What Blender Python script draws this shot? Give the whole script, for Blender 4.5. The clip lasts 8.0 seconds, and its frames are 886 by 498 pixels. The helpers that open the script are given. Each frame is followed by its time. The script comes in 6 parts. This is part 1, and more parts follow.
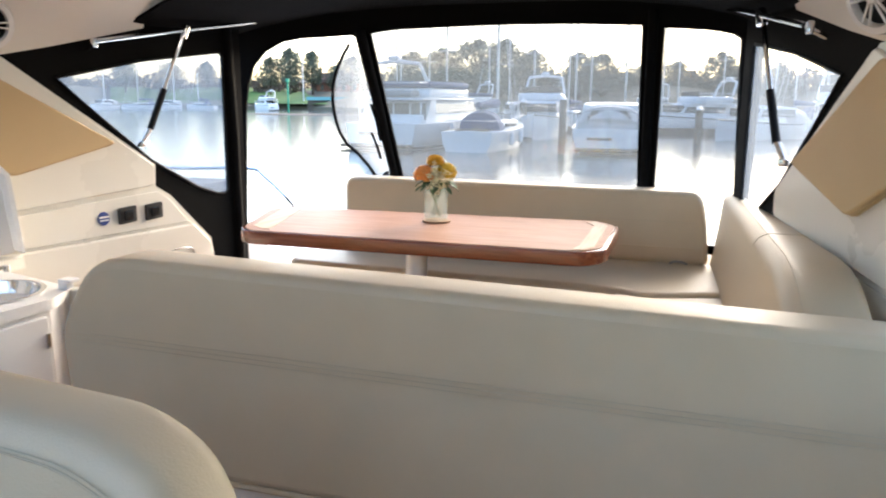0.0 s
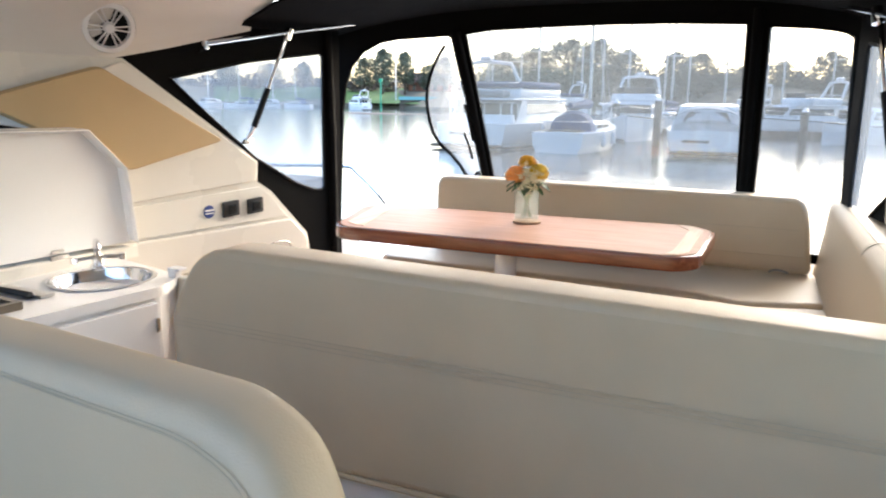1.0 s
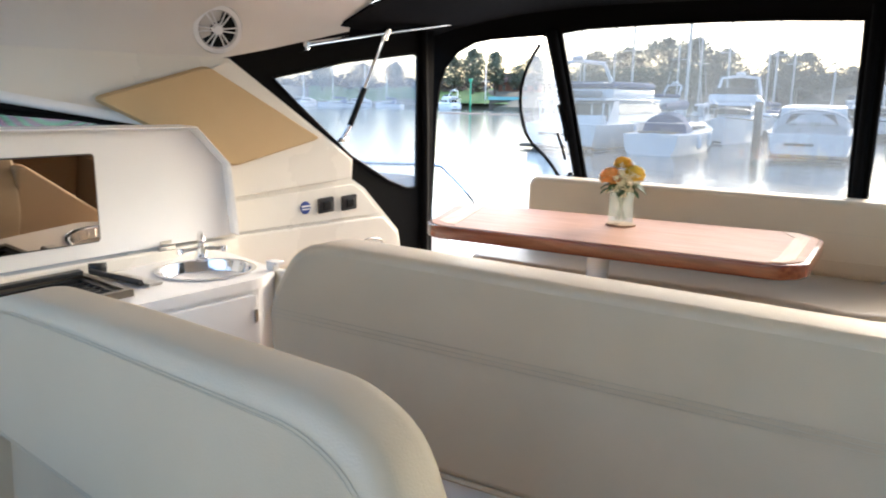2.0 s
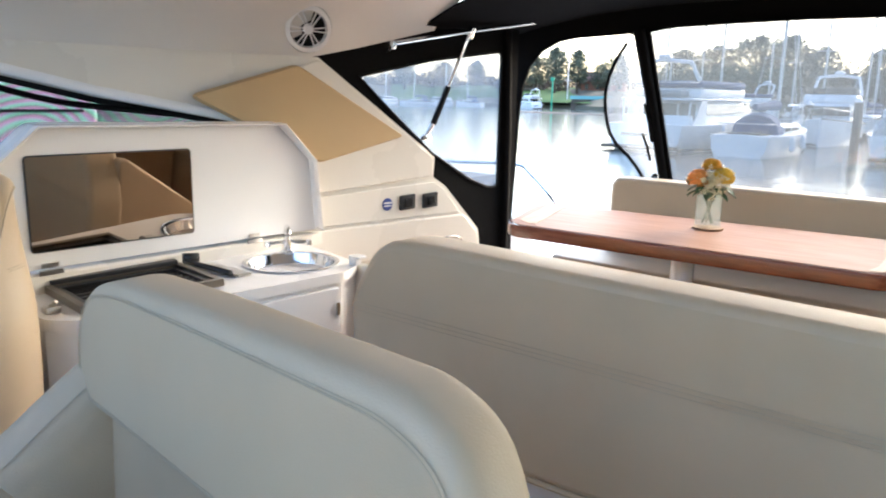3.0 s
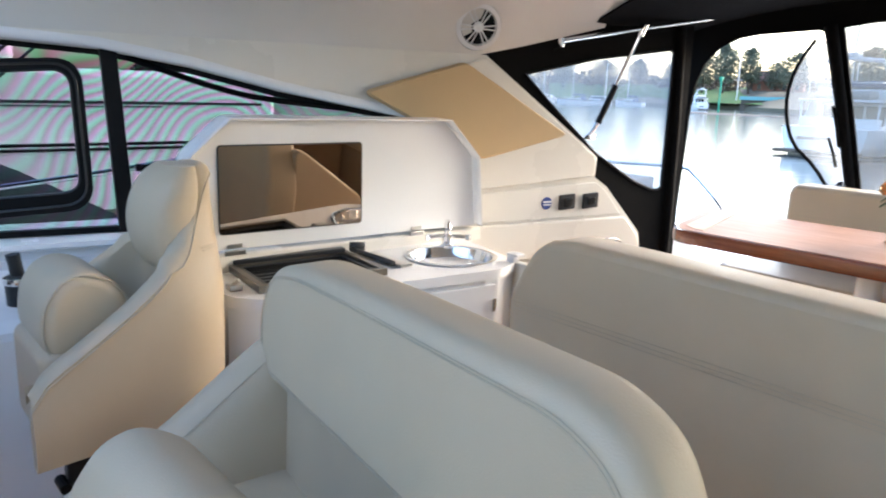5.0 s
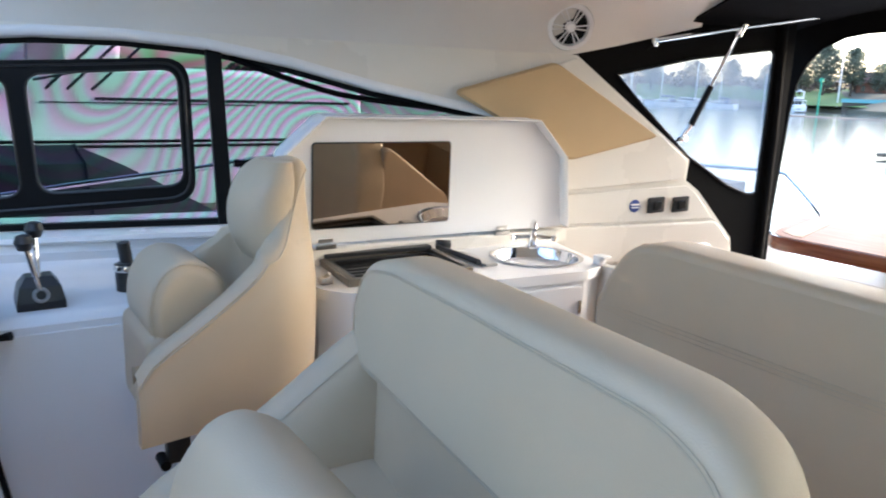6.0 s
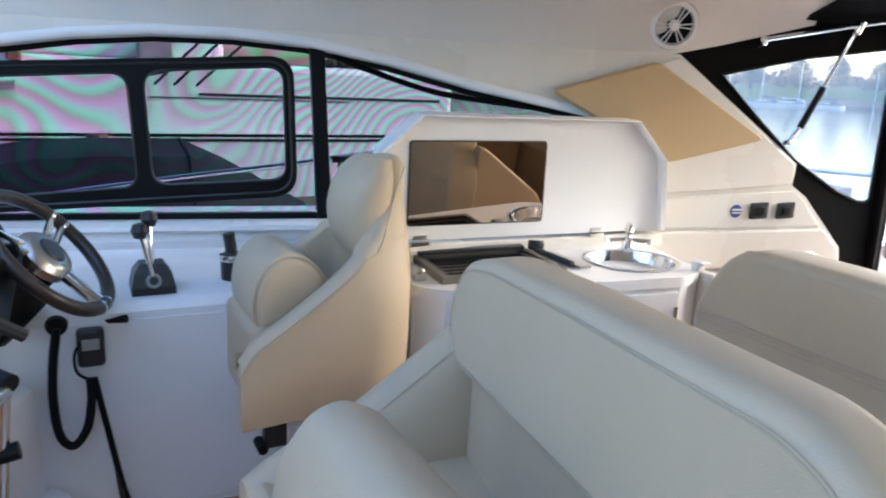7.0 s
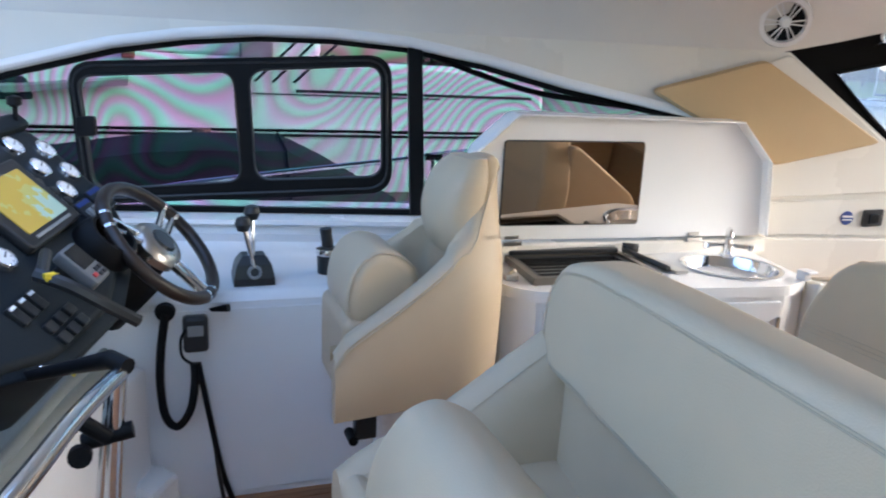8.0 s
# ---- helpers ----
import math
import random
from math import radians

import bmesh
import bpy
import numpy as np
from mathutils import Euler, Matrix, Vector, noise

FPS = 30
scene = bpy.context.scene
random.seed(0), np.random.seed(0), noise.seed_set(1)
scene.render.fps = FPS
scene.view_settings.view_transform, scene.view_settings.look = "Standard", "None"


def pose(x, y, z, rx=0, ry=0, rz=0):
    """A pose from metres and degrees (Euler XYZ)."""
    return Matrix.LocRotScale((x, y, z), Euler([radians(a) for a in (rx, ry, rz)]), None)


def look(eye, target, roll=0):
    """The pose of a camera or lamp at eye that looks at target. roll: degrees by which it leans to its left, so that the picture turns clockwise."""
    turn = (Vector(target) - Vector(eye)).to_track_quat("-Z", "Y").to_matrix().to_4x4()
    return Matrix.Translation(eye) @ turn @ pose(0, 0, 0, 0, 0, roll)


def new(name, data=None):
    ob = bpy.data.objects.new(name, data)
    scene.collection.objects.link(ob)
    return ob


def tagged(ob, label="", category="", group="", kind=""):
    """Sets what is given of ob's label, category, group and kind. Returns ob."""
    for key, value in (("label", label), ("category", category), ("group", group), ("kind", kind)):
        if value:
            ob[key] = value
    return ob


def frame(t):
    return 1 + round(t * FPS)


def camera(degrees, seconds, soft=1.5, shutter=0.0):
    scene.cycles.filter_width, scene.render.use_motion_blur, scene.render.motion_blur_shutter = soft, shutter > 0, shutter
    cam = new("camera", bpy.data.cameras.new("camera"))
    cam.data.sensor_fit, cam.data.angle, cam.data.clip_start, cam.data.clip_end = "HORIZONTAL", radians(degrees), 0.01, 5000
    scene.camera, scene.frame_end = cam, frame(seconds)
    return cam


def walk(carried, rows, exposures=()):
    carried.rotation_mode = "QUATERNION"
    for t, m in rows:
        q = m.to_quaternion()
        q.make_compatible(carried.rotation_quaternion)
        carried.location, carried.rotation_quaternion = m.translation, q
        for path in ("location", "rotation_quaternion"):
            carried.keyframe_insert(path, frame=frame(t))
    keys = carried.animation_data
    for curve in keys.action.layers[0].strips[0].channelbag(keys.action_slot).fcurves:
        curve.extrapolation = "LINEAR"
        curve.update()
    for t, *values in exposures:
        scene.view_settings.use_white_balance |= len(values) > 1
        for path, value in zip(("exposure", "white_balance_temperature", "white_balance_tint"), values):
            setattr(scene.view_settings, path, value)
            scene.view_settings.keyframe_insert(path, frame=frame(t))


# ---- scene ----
cam = camera(62.3, 8.0, soft=1.9, shutter=0.5)
PATH = [
    (0, (0.021, -0.244, 1.459), (-0.583, 1.621, 1.063), 0.4),
    (0.5, (0.017, -0.253, 1.46), (-0.693, 1.574, 1.063), 0.6),
    (1, (0.017, -0.268, 1.461), (-0.806, 1.511, 1.063), 0.7),
    (1.5, (0.006, -0.271, 1.459), (-0.924, 1.454, 1.06), 0.8),
    (3, (-0.008, -0.286, 1.459), (-1.206, 1.262, 1.051), 1.2),
    (3.5, (-0.015, -0.292, 1.459), (-1.291, 1.192, 1.047), 1.4),
    (4, (-0.021, -0.295, 1.458), (-1.373, 1.12, 1.043), 1.6),
    (4.5, (-0.028, -0.298, 1.458), (-1.45, 1.044, 1.038), 1.7),
    (6, (-0.034, -0.334, 1.455), (-1.652, 0.76, 1.025), 2.1),
    (6.5, (-0.033, -0.343, 1.456), (-1.714, 0.65, 1.02), 2.2),
    (7, (-0.048, -0.361, 1.457), (-1.78, 0.536, 1.013), 2.5),
    (7.5, (-0.054, -0.37, 1.462), (-1.834, 0.42, 1.007), 2.6),
    (8, (-0.056, -0.378, 1.463), (-1.879, 0.304, 1.001), 2.6),
]
walk(cam, [(t, look(eye, target, roll)) for t, eye, target, roll in PATH], [(0.0, 2.83, 6420, 10), (1.5, 2.90, 6380, 10), (3.0, 2.88, 6170, 10), (5.0, 2.89, 6060, 10), (8.0, 2.90, 5790, 10)])

# ---- world and sun ----
world = bpy.data.worlds.new("sky")
scene.world = world
world.use_nodes = True
sky = world.node_tree.nodes.new("ShaderNodeTexSky")
sky.sky_type, sky.sun_disc = "NISHITA", False
sky.sun_elevation, sky.sun_rotation = radians(24), radians(13)
sky.dust_density, sky.air_density, sky.ozone_density = 3.0, 1.0, 1.5
world.node_tree.links.new(sky.outputs[0], world.node_tree.nodes["Background"].inputs[0])
world.node_tree.nodes["Background"].inputs[1].default_value = 0.15
sun = new("sun", bpy.data.lights.new("sun", "SUN"))
sun.data.energy, sun.data.angle, sun.data.color = 0.32, radians(20), (1.0, 0.93, 0.85)
sun.matrix_world = look((1.8, 8, 3.65), (0, 0, 0))


# ---- materials ----
def surface(name, color, rough=0.5, metal=0.0, dark=0.85, scale=6.0, grain=400.0, bump=0.05, spread=0.08, coat=0.0):
    """A principled surface with broad stains, fine grain, uneven gloss and slight relief."""
    m = bpy.data.materials.new(name)
    m.use_nodes = True
    nt = m.node_tree
    b = nt.nodes["Principled BSDF"]
    tc = nt.nodes.new("ShaderNodeTexCoord")
    n1, n2 = nt.nodes.new("ShaderNodeTexNoise"), nt.nodes.new("ShaderNodeTexNoise")
    n1.inputs["Scale"].default_value, n1.inputs["Detail"].default_value = scale, 6
    n2.inputs["Scale"].default_value, n2.inputs["Detail"].default_value = grain, 3
    for n in (n1, n2):
        nt.links.new(tc.outputs["Object"], n.inputs["Vector"])
    mix = nt.nodes.new("ShaderNodeMix")
    mix.data_type = "RGBA"
    mix.inputs[6].default_value = (*[c * dark for c in color], 1)
    mix.inputs[7].default_value = (*color, 1)
    ramp = nt.nodes.new("ShaderNodeMapRange")
    ramp.inputs[1].default_value, ramp.inputs[2].default_value = 0.3, 0.7
    nt.links.new(n1.outputs["Fac"], ramp.inputs[0])
    nt.links.new(ramp.outputs[0], mix.inputs[0])
    nt.links.new(mix.outputs[2], b.inputs["Base Color"])
    rr = nt.nodes.new("ShaderNodeMapRange")
    rr.inputs[3].default_value, rr.inputs[4].default_value = max(0.0, rough - spread), min(1.0, rough + spread)
    nt.links.new(n1.outputs["Fac"], rr.inputs[0])
    nt.links.new(rr.outputs[0], b.inputs["Roughness"])
    b.inputs["Metallic"].default_value = metal
    b.inputs["Coat Weight"].default_value = coat
    if bump:
        bp = nt.nodes.new("ShaderNodeBump")
        bp.inputs["Strength"].default_value, bp.inputs["Distance"].default_value = bump, 0.002
        nt.links.new(n2.outputs["Fac"], bp.inputs["Height"])
        nt.links.new(bp.outputs[0], b.inputs["Normal"])
    return m


def grained(name, pale, deep, rough, axis=0, scale=5.0, stretch=14.0, coat=0.0):
    """Wood with a long grain along one axis."""
    m = surface(name, pale, rough, coat=coat)
    nt = m.node_tree
    b = nt.nodes["Principled BSDF"]
    tc = nt.nodes.new("ShaderNodeTexCoord")
    mp = nt.nodes.new("ShaderNodeMapping")
    s = [stretch] * 3
    s[axis] = 1.0
    mp.inputs["Scale"].default_value = s
    n = nt.nodes.new("ShaderNodeTexNoise")
    n.inputs["Scale"].default_value, n.inputs["Detail"].default_value = scale, 8
    n.inputs["Distortion"].default_value = 0.6
    cr = nt.nodes.new("ShaderNodeValToRGB")
    cr.color_ramp.elements[0].position, cr.color_ramp.elements[1].position = 0.35, 0.68
    cr.color_ramp.elements[0].color, cr.color_ramp.elements[1].color = (*deep, 1), (*pale, 1)
    nt.links.new(tc.outputs["Object"], mp.inputs[0])
    nt.links.new(mp.outputs[0], n.inputs["Vector"])
    nt.links.new(n.outputs["Fac"], cr.inputs[0])
    nt.links.new(cr.outputs[0], b.inputs["Base Color"])
    return m


def clear(name, tint, haze, hazecol=(0.9, 0.93, 0.96), gloss=0.06):
    """Clear soft vinyl: mostly see-through, a little milky, a little glossy."""
    m = bpy.data.materials.new(name)
    m.use_nodes = True
    nt = m.node_tree
    nt.nodes.remove(nt.nodes["Principled BSDF"])
    tr, di, gl = nt.nodes.new("ShaderNodeBsdfTransparent"), nt.nodes.new("ShaderNodeBsdfTranslucent"), nt.nodes.new("ShaderNodeBsdfGlossy")
    tr.inputs[0].default_value = (*tint, 1)
    di.inputs[0].default_value = (*hazecol, 1)
    gl.inputs["Roughness"].default_value = 0.06
    no = nt.nodes.new("ShaderNodeTexNoise")
    no.inputs["Scale"].default_value = 2.5
    mr = nt.nodes.new("ShaderNodeMapRange")
    mr.inputs[3].default_value, mr.inputs[4].default_value = haze * 0.6, haze * 1.4
    tc = nt.nodes.new("ShaderNodeTexCoord")
    nt.links.new(tc.outputs["Object"], no.inputs["Vector"])
    nt.links.new(no.outputs["Fac"], mr.inputs[0])
    a, c = nt.nodes.new("ShaderNodeMixShader"), nt.nodes.new("ShaderNodeMixShader")
    nt.links.new(mr.outputs[0], a.inputs[0])
    nt.links.new(tr.outputs[0], a.inputs[1])
    nt.links.new(di.outputs[0], a.inputs[2])
    c.inputs[0].default_value = gloss
    nt.links.new(a.outputs[0], c.inputs[1])
    nt.links.new(gl.outputs[0], c.inputs[2])
    nt.links.new(c.outputs[0], nt.nodes["Material Output"].inputs["Surface"])
    return m


def screen(name):
    """Perforated sun screen on the side glass: its curved pink and green moire bands are painted into the tint."""
    m = bpy.data.materials.new(name)
    m.use_nodes = True
    nt = m.node_tree
    nt.nodes.remove(nt.nodes["Principled BSDF"])
    tc = nt.nodes.new("ShaderNodeTexCoord")
    sep = nt.nodes.new("ShaderNodeSeparateXYZ")
    nt.links.new(tc.outputs["Object"], sep.inputs[0])
    warp = nt.nodes.new("ShaderNodeTexNoise")
    warp.inputs["Scale"].default_value, warp.inputs["Detail"].default_value = 2.1, 0.6
    nt.links.new(tc.outputs["Object"], warp.inputs["Vector"])

    def sums(op, a, b):
        n = nt.nodes.new("ShaderNodeMath")
        n.operation = op
        for slot, v in zip(n.inputs, (a, b)):
            if isinstance(v, (int, float)):
                slot.default_value = v
            elif v is not None:
                nt.links.new(v, slot)
        return n.outputs[0]
    phase = sums("ADD", sums("MULTIPLY", warp.outputs["Fac"], 150.0), sums("ADD", sums("MULTIPLY", sep.outputs[2], 120.0), sums("MULTIPLY", sep.outputs[1], -42.0)))
    calm = nt.nodes.new("ShaderNodeTexNoise")
    calm.inputs["Scale"].default_value = 1.7
    nt.links.new(tc.outputs["Object"], calm.inputs["Vector"])
    depth = nt.nodes.new("ShaderNodeMapRange")
    depth.inputs[1].default_value, depth.inputs[2].default_value, depth.inputs[3].default_value, depth.inputs[4].default_value = 0.40, 0.58, 0.45, 1.0
    nt.links.new(calm.outputs["Fac"], depth.inputs[0])
    # moire colours painted as three shifted sine waves round a dark tint
    rgb = nt.nodes.new("ShaderNodeCombineXYZ")
    for slot, base, swing, lag in ((0, 0.40, 0.075, 0.0), (1, 0.425, 0.078, 2.5), (2, 0.435, 0.042, 1.0)):
        wave = sums("SINE", sums("ADD", phase, lag), None)
        nt.links.new(sums("ADD", sums("MULTIPLY", sums("MULTIPLY", wave, depth.outputs[0]), swing), base), rgb.inputs[slot])
    tr = nt.nodes.new("ShaderNodeBsdfTransparent")
    nt.links.new(rgb.outputs[0], tr.inputs[0])
    nt.links.new(tr.outputs[0], nt.nodes["Material Output"].inputs["Surface"])
    return m


GEL = surface("cream_gelcoat", (0.80, 0.765, 0.69), 0.28, dark=0.95, scale=2, grain=60, bump=0.02, coat=0.3)
WHITE = surface("white_gelcoat", (0.87, 0.87, 0.87), 0.25, dark=0.95, scale=2, grain=60, bump=0.02, coat=0.3)
LINER = surface("headliner", (0.78, 0.75, 0.70), 0.55, dark=0.94, scale=3, grain=500, bump=0.08)
VINYL = surface("cream_vinyl", (0.58, 0.470, 0.325), 0.45, dark=0.92, scale=5, grain=350, bump=0.25)
SHELLV = surface("beige_vinyl", (0.55, 0.432, 0.295), 0.48, dark=0.92, scale=5, grain=350, bump=0.25)
STITCH = surface("stitching", (0.56, 0.475, 0.345), 0.7, bump=0.0)
TAN = surface("tan_leather", (0.56, 0.40, 0.21), 0.6, dark=0.92, scale=4, grain=300, bump=0.3)
CANVAS = surface("black_canvas", (0.003, 0.003, 0.0033), 0.9, dark=0.7, scale=8, grain=900, bump=0.4)
RUBBER = surface("black_rubber", (0.007, 0.007, 0.008), 0.5, dark=0.7, grain=200, bump=0.1)
PLASTIC = surface("black_plastic", (0.02, 0.021, 0.023), 0.35, dark=0.8, grain=300, bump=0.1)
DASH = surface("dark_grey_moulding", (0.012, 0.015, 0.019), 0.75, dark=0.8, grain=400, bump=0.3)
GREYM = surface("grey_moulding", (0.30, 0.31, 0.31), 0.45, dark=0.85, grain=300, bump=0.1)
CHROME = surface("chrome", (0.80, 0.80, 0.81), 0.12, 1.0, dark=0.95, bump=0.0, spread=0.06)
CANVAS.node_tree.nodes["Principled BSDF"].inputs["Specular IOR Level"].default_value = 0.12
RUBBER.node_tree.nodes["Principled BSDF"].inputs["Specular IOR Level"].default_value = 0.15
DASH.node_tree.nodes["Principled BSDF"].inputs["Specular IOR Level"].default_value = 0.2
STEEL = surface("brushed_steel", (0.55, 0.53, 0.50), 0.28, 1.0, dark=0.85, grain=300, bump=0.05)
DARKSTEEL = surface("tarnished_steel", (0.26, 0.23, 0.19), 0.35, 1.0, dark=0.7, grain=300, bump=0.05)
DARKGLASS = surface("black_glass", (0.012, 0.012, 0.013), 0.22, dark=0.8, bump=0.0, spread=0.04)
MIRROR = surface("bronze_mirror", (0.50, 0.405, 0.315), 0.015, 1.0, dark=0.98, bump=0.0, spread=0.01)
TEAK = grained("teak_sole", (0.36, 0.17, 0.07), (0.22, 0.09, 0.035), 0.4, axis=1)
CHERRY = grained("varnished_cherry", (0.45, 0.24, 0.15), (0.31, 0.14, 0.08), 0.5, axis=0, scale=4, stretch=22)
CHERRY.node_tree.nodes["Principled BSDF"].inputs["Specular IOR Level"].default_value = 0.28
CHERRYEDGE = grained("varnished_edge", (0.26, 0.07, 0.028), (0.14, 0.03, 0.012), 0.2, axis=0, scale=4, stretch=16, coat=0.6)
MAPLE = grained("pale_inlay", (0.58, 0.40, 0.27), (0.48, 0.30, 0.19), 0.5, axis=1, scale=4)
MAPLE.node_tree.nodes["Principled BSDF"].inputs["Specular IOR Level"].default_value = 0.28
LEATHER = surface("brown_leather", (0.022, 0.014, 0.011), 0.35, dark=0.7, grain=250, bump=0.2)
CLEARV = clear("clear_vinyl", (0.53, 0.555, 0.585), 0.034, (0.78, 0.89, 1.0))
CLEARS = clear("side_vinyl", (0.66, 0.675, 0.695), 0.12, (0.82, 0.91, 1.0))
CLEARF = clear("loose_clear_vinyl", (0.50, 0.52, 0.55), 0.17, (0.85, 0.92, 1.0))
SCREEN = screen("mesh_screen")
BLUE = surface("navy_badge", (0.03, 0.06, 0.25), 0.4)
YELLOW = surface("yellow_line", (0.7, 0.55, 0.03), 0.6)


# ---- building blocks ----
def thing(name, at, label, category, group=""):
    """An empty at the base of a thing; its parts hang under it."""
    ob = new(name)
    ob.empty_display_size = 0.1
    ob.location = at
    return tagged(ob, label, category, group)


def part(name, bm, material, parent=None, label="", smooth=True, m=None):
    """Links a bmesh, given in world metres, as one mesh under a thing or a part."""
    if m is not None:
        bmesh.ops.transform(bm, matrix=m, verts=bm.verts)
    bmesh.ops.recalc_face_normals(bm, faces=bm.faces)
    me = bpy.data.meshes.new(name)
    bm.to_mesh(me)
    bm.free()
    if smooth:
        me.shade_smooth()
        me.set_sharp_from_angle(angle=radians(38))
        whole = sum(f.area for f in me.polygons)
        for f in me.polygons:
            if len(f.vertices) > 4 or f.area > 0.08 * whole:
                f.use_smooth = False
    me.materials.append(material)
    ob = new(name, me)
    if parent is not None:
        ob.parent = parent
        if parent.type == "EMPTY":
            ob.matrix_parent_inverse = Matrix.Translation(-parent.location)
    if label:
        tagged(ob, label)
    return ob


def structure(ob, label, category):
    return tagged(ob, label, category, "", "structure")


def rbox(lo, hi, r=0.01, seg=3, cuts=0):
    bm = bmesh.new()
    bmesh.ops.create_cube(bm, size=1)
    for v in bm.verts:
        v.co = Vector([lo[i] + (hi[i] - lo[i]) * (v.co[i] + 0.5) for i in range(3)])
    if r:
        bmesh.ops.bevel(bm, geom=list(bm.edges), offset=r, segments=seg, profile=0.5, affect="EDGES")
    return bm


def joined(*bms):
    out = bmesh.new()
    for b in bms:
        me = bpy.data.meshes.new("tmp")
        b.to_mesh(me)
        out.from_mesh(me)
        bpy.data.meshes.remove(me)
        b.free()
    return out


def prism(poly, put, d0, d1, r=0.0, seg=2):
    """A flat outline (a, b), carried by put(a, b, d) from depth d0 to d1, edges rounded by r."""
    bm = bmesh.new()
    low = [bm.verts.new(put(a, b, d0)) for a, b in poly]
    high = [bm.verts.new(put(a, b, d1)) for a, b in poly]
    bm.faces.new(low)
    bm.faces.new(high[::-1])
    for i in range(len(poly)):
        j = (i + 1) % len(poly)
        bm.faces.new((low[i], high[i], high[j], low[j]))
    bmesh.ops.recalc_face_normals(bm, faces=bm.faces)
    if r:
        rim = [e for e in bm.edges if all(v in set(high) for v in e.verts) or all(v in set(low) for v in e.verts)]
        bmesh.ops.bevel(bm, geom=rim, offset=r, segments=seg, profile=0.5, affect="EDGES", clamp_overlap=True)
    return bm


def rounded(poly, r, n=5):
    """The outline with its corners rounded."""
    out = []
    for i, p in enumerate(poly):
        p, a, b = Vector(p), Vector(poly[i - 1]), Vector(poly[(i + 1) % len(poly)])
        k = min(r, (a - p).length * 0.45, (b - p).length * 0.45)
        s, e = p + (a - p).normalized() * k, p + (b - p).normalized() * k
        for j in range(n + 1):
            t = j / n
            out.append(tuple(s * (1 - t) ** 2 + p * 2 * t * (1 - t) + e * t * t))
    return out


def sheet(outer, holes, put, d0, d1, cuts=()):
    """A sheet with holes in the plane (a, b), cut along a for bending, carried by put(a, b, d)."""
    bm = bmesh.new()
    loops = []
    for loop in (outer, *holes):
        vs = [bm.verts.new((a, b, 0)) for a, b in loop]
        loops.append(vs)
        for i in range(len(vs)):
            bm.edges.new((vs[i], vs[(i + 1) % len(vs)]))
    bmesh.ops.triangle_fill(bm, edges=list(bm.edges), use_beauty=True, use_dissolve=False, normal=(0, 0, 1))
    for c in cuts:
        bmesh.ops.bisect_plane(bm, geom=list(bm.verts) + list(bm.edges) + list(bm.faces), plane_co=(c, 0, 0), plane_no=(1, 0, 0))
    flat = [(v.co.x, v.co.y) for v in bm.verts]
    res = bmesh.ops.extrude_face_region(bm, geom=list(bm.faces))
    top = [g for g in res["geom"] if isinstance(g, bmesh.types.BMVert)]
    tops = set(top)
    for v in bm.verts:
        v.co = Vector(put(v.co.x, v.co.y, d1 if v in tops else d0))
    return bm


def tube(points, r, n=10, closed=False, smooth=0):
    """A round bar along points; smooth adds rounded steps between them."""
    pts = [Vector(p) for p in points]
    if smooth:
        out = []
        for i in range(len(pts) - 1):
            p0, p1, p2, p3 = pts[max(i - 1, 0)], pts[i], pts[i + 1], pts[min(i + 2, len(pts) - 1)]
            for j in range(smooth):
                t = j / smooth
                out.append(0.5 * (2 * p1 + (p2 - p0) * t + (2 * p0 - 5 * p1 + 4 * p2 - p3) * t * t + (3 * p1 - p0 - 3 * p2 + p3) * t ** 3))
        pts = out + [pts[-1]]
    bm = bmesh.new()
    rings = []
    side = None
    for i, p in enumerate(pts):
        if closed:
            d = (pts[(i + 1) % len(pts)] - pts[i - 1]).normalized()
        else:
            d = (pts[min(i + 1, len(pts) - 1)] - pts[max(i - 1, 0)]).normalized()
        if side is None:
            side = d.orthogonal().normalized()
        side = (side - d * side.dot(d)).normalized()
        up = d.cross(side)
        rr = r[i] if isinstance(r, (list, tuple)) else r
        rings.append([bm.verts.new(p + (side * math.cos(2 * math.pi * k / n) + up * math.sin(2 * math.pi * k / n)) * rr) for k in range(n)])
    m = len(rings)
    for i in range(m if closed else m - 1):
        a, b = rings[i], rings[(i + 1) % m]
        for k in range(n):
            bm.faces.new((a[k], a[(k + 1) % n], b[(k + 1) % n], b[k]))
    if not closed:
        bm.faces.new(rings[0][::-1])
        bm.faces.new(rings[-1])
    return bm


def lathe(profile, n=24, m=None):
    """Turns (radius, height) pairs round z."""
    bm = bmesh.new()
    rings = []
    for r, z in profile:
        if r < 1e-6:
            rings.append([bm.verts.new((0, 0, z))])
        else:
            rings.append([bm.verts.new((r * math.cos(2 * math.pi * k / n), r * math.sin(2 * math.pi * k / n), z)) for k in range(n)])
    for a, b in zip(rings, rings[1:]):
        for k in range(n):
            j = (k + 1) % n
            if len(a) == 1 and len(b) > 1:
                bm.faces.new((a[0], b[k], b[j]))
            elif len(b) == 1 and len(a) > 1:
                bm.faces.new((a[k], a[j], b[0]))
            elif len(a) > 1:
                bm.faces.new((a[k], a[j], b[j], b[k]))
    if m is not None:
        bmesh.ops.transform(bm, matrix=m, verts=bm.verts)
    return bm


def loft(rings, closed=True, caps=True):
    bm = bmesh.new()
    vs = [[bm.verts.new(p) for p in ring] for ring in rings]
    n = len(vs[0])
    for a, b in zip(vs, vs[1:]):
        for k in range(n if closed else n - 1):
            j = (k + 1) % n
            bm.faces.new((a[k], a[j], b[j], b[k]))
    if caps and closed:
        bm.faces.new(vs[0][::-1])
        bm.faces.new(vs[-1])
    return bm


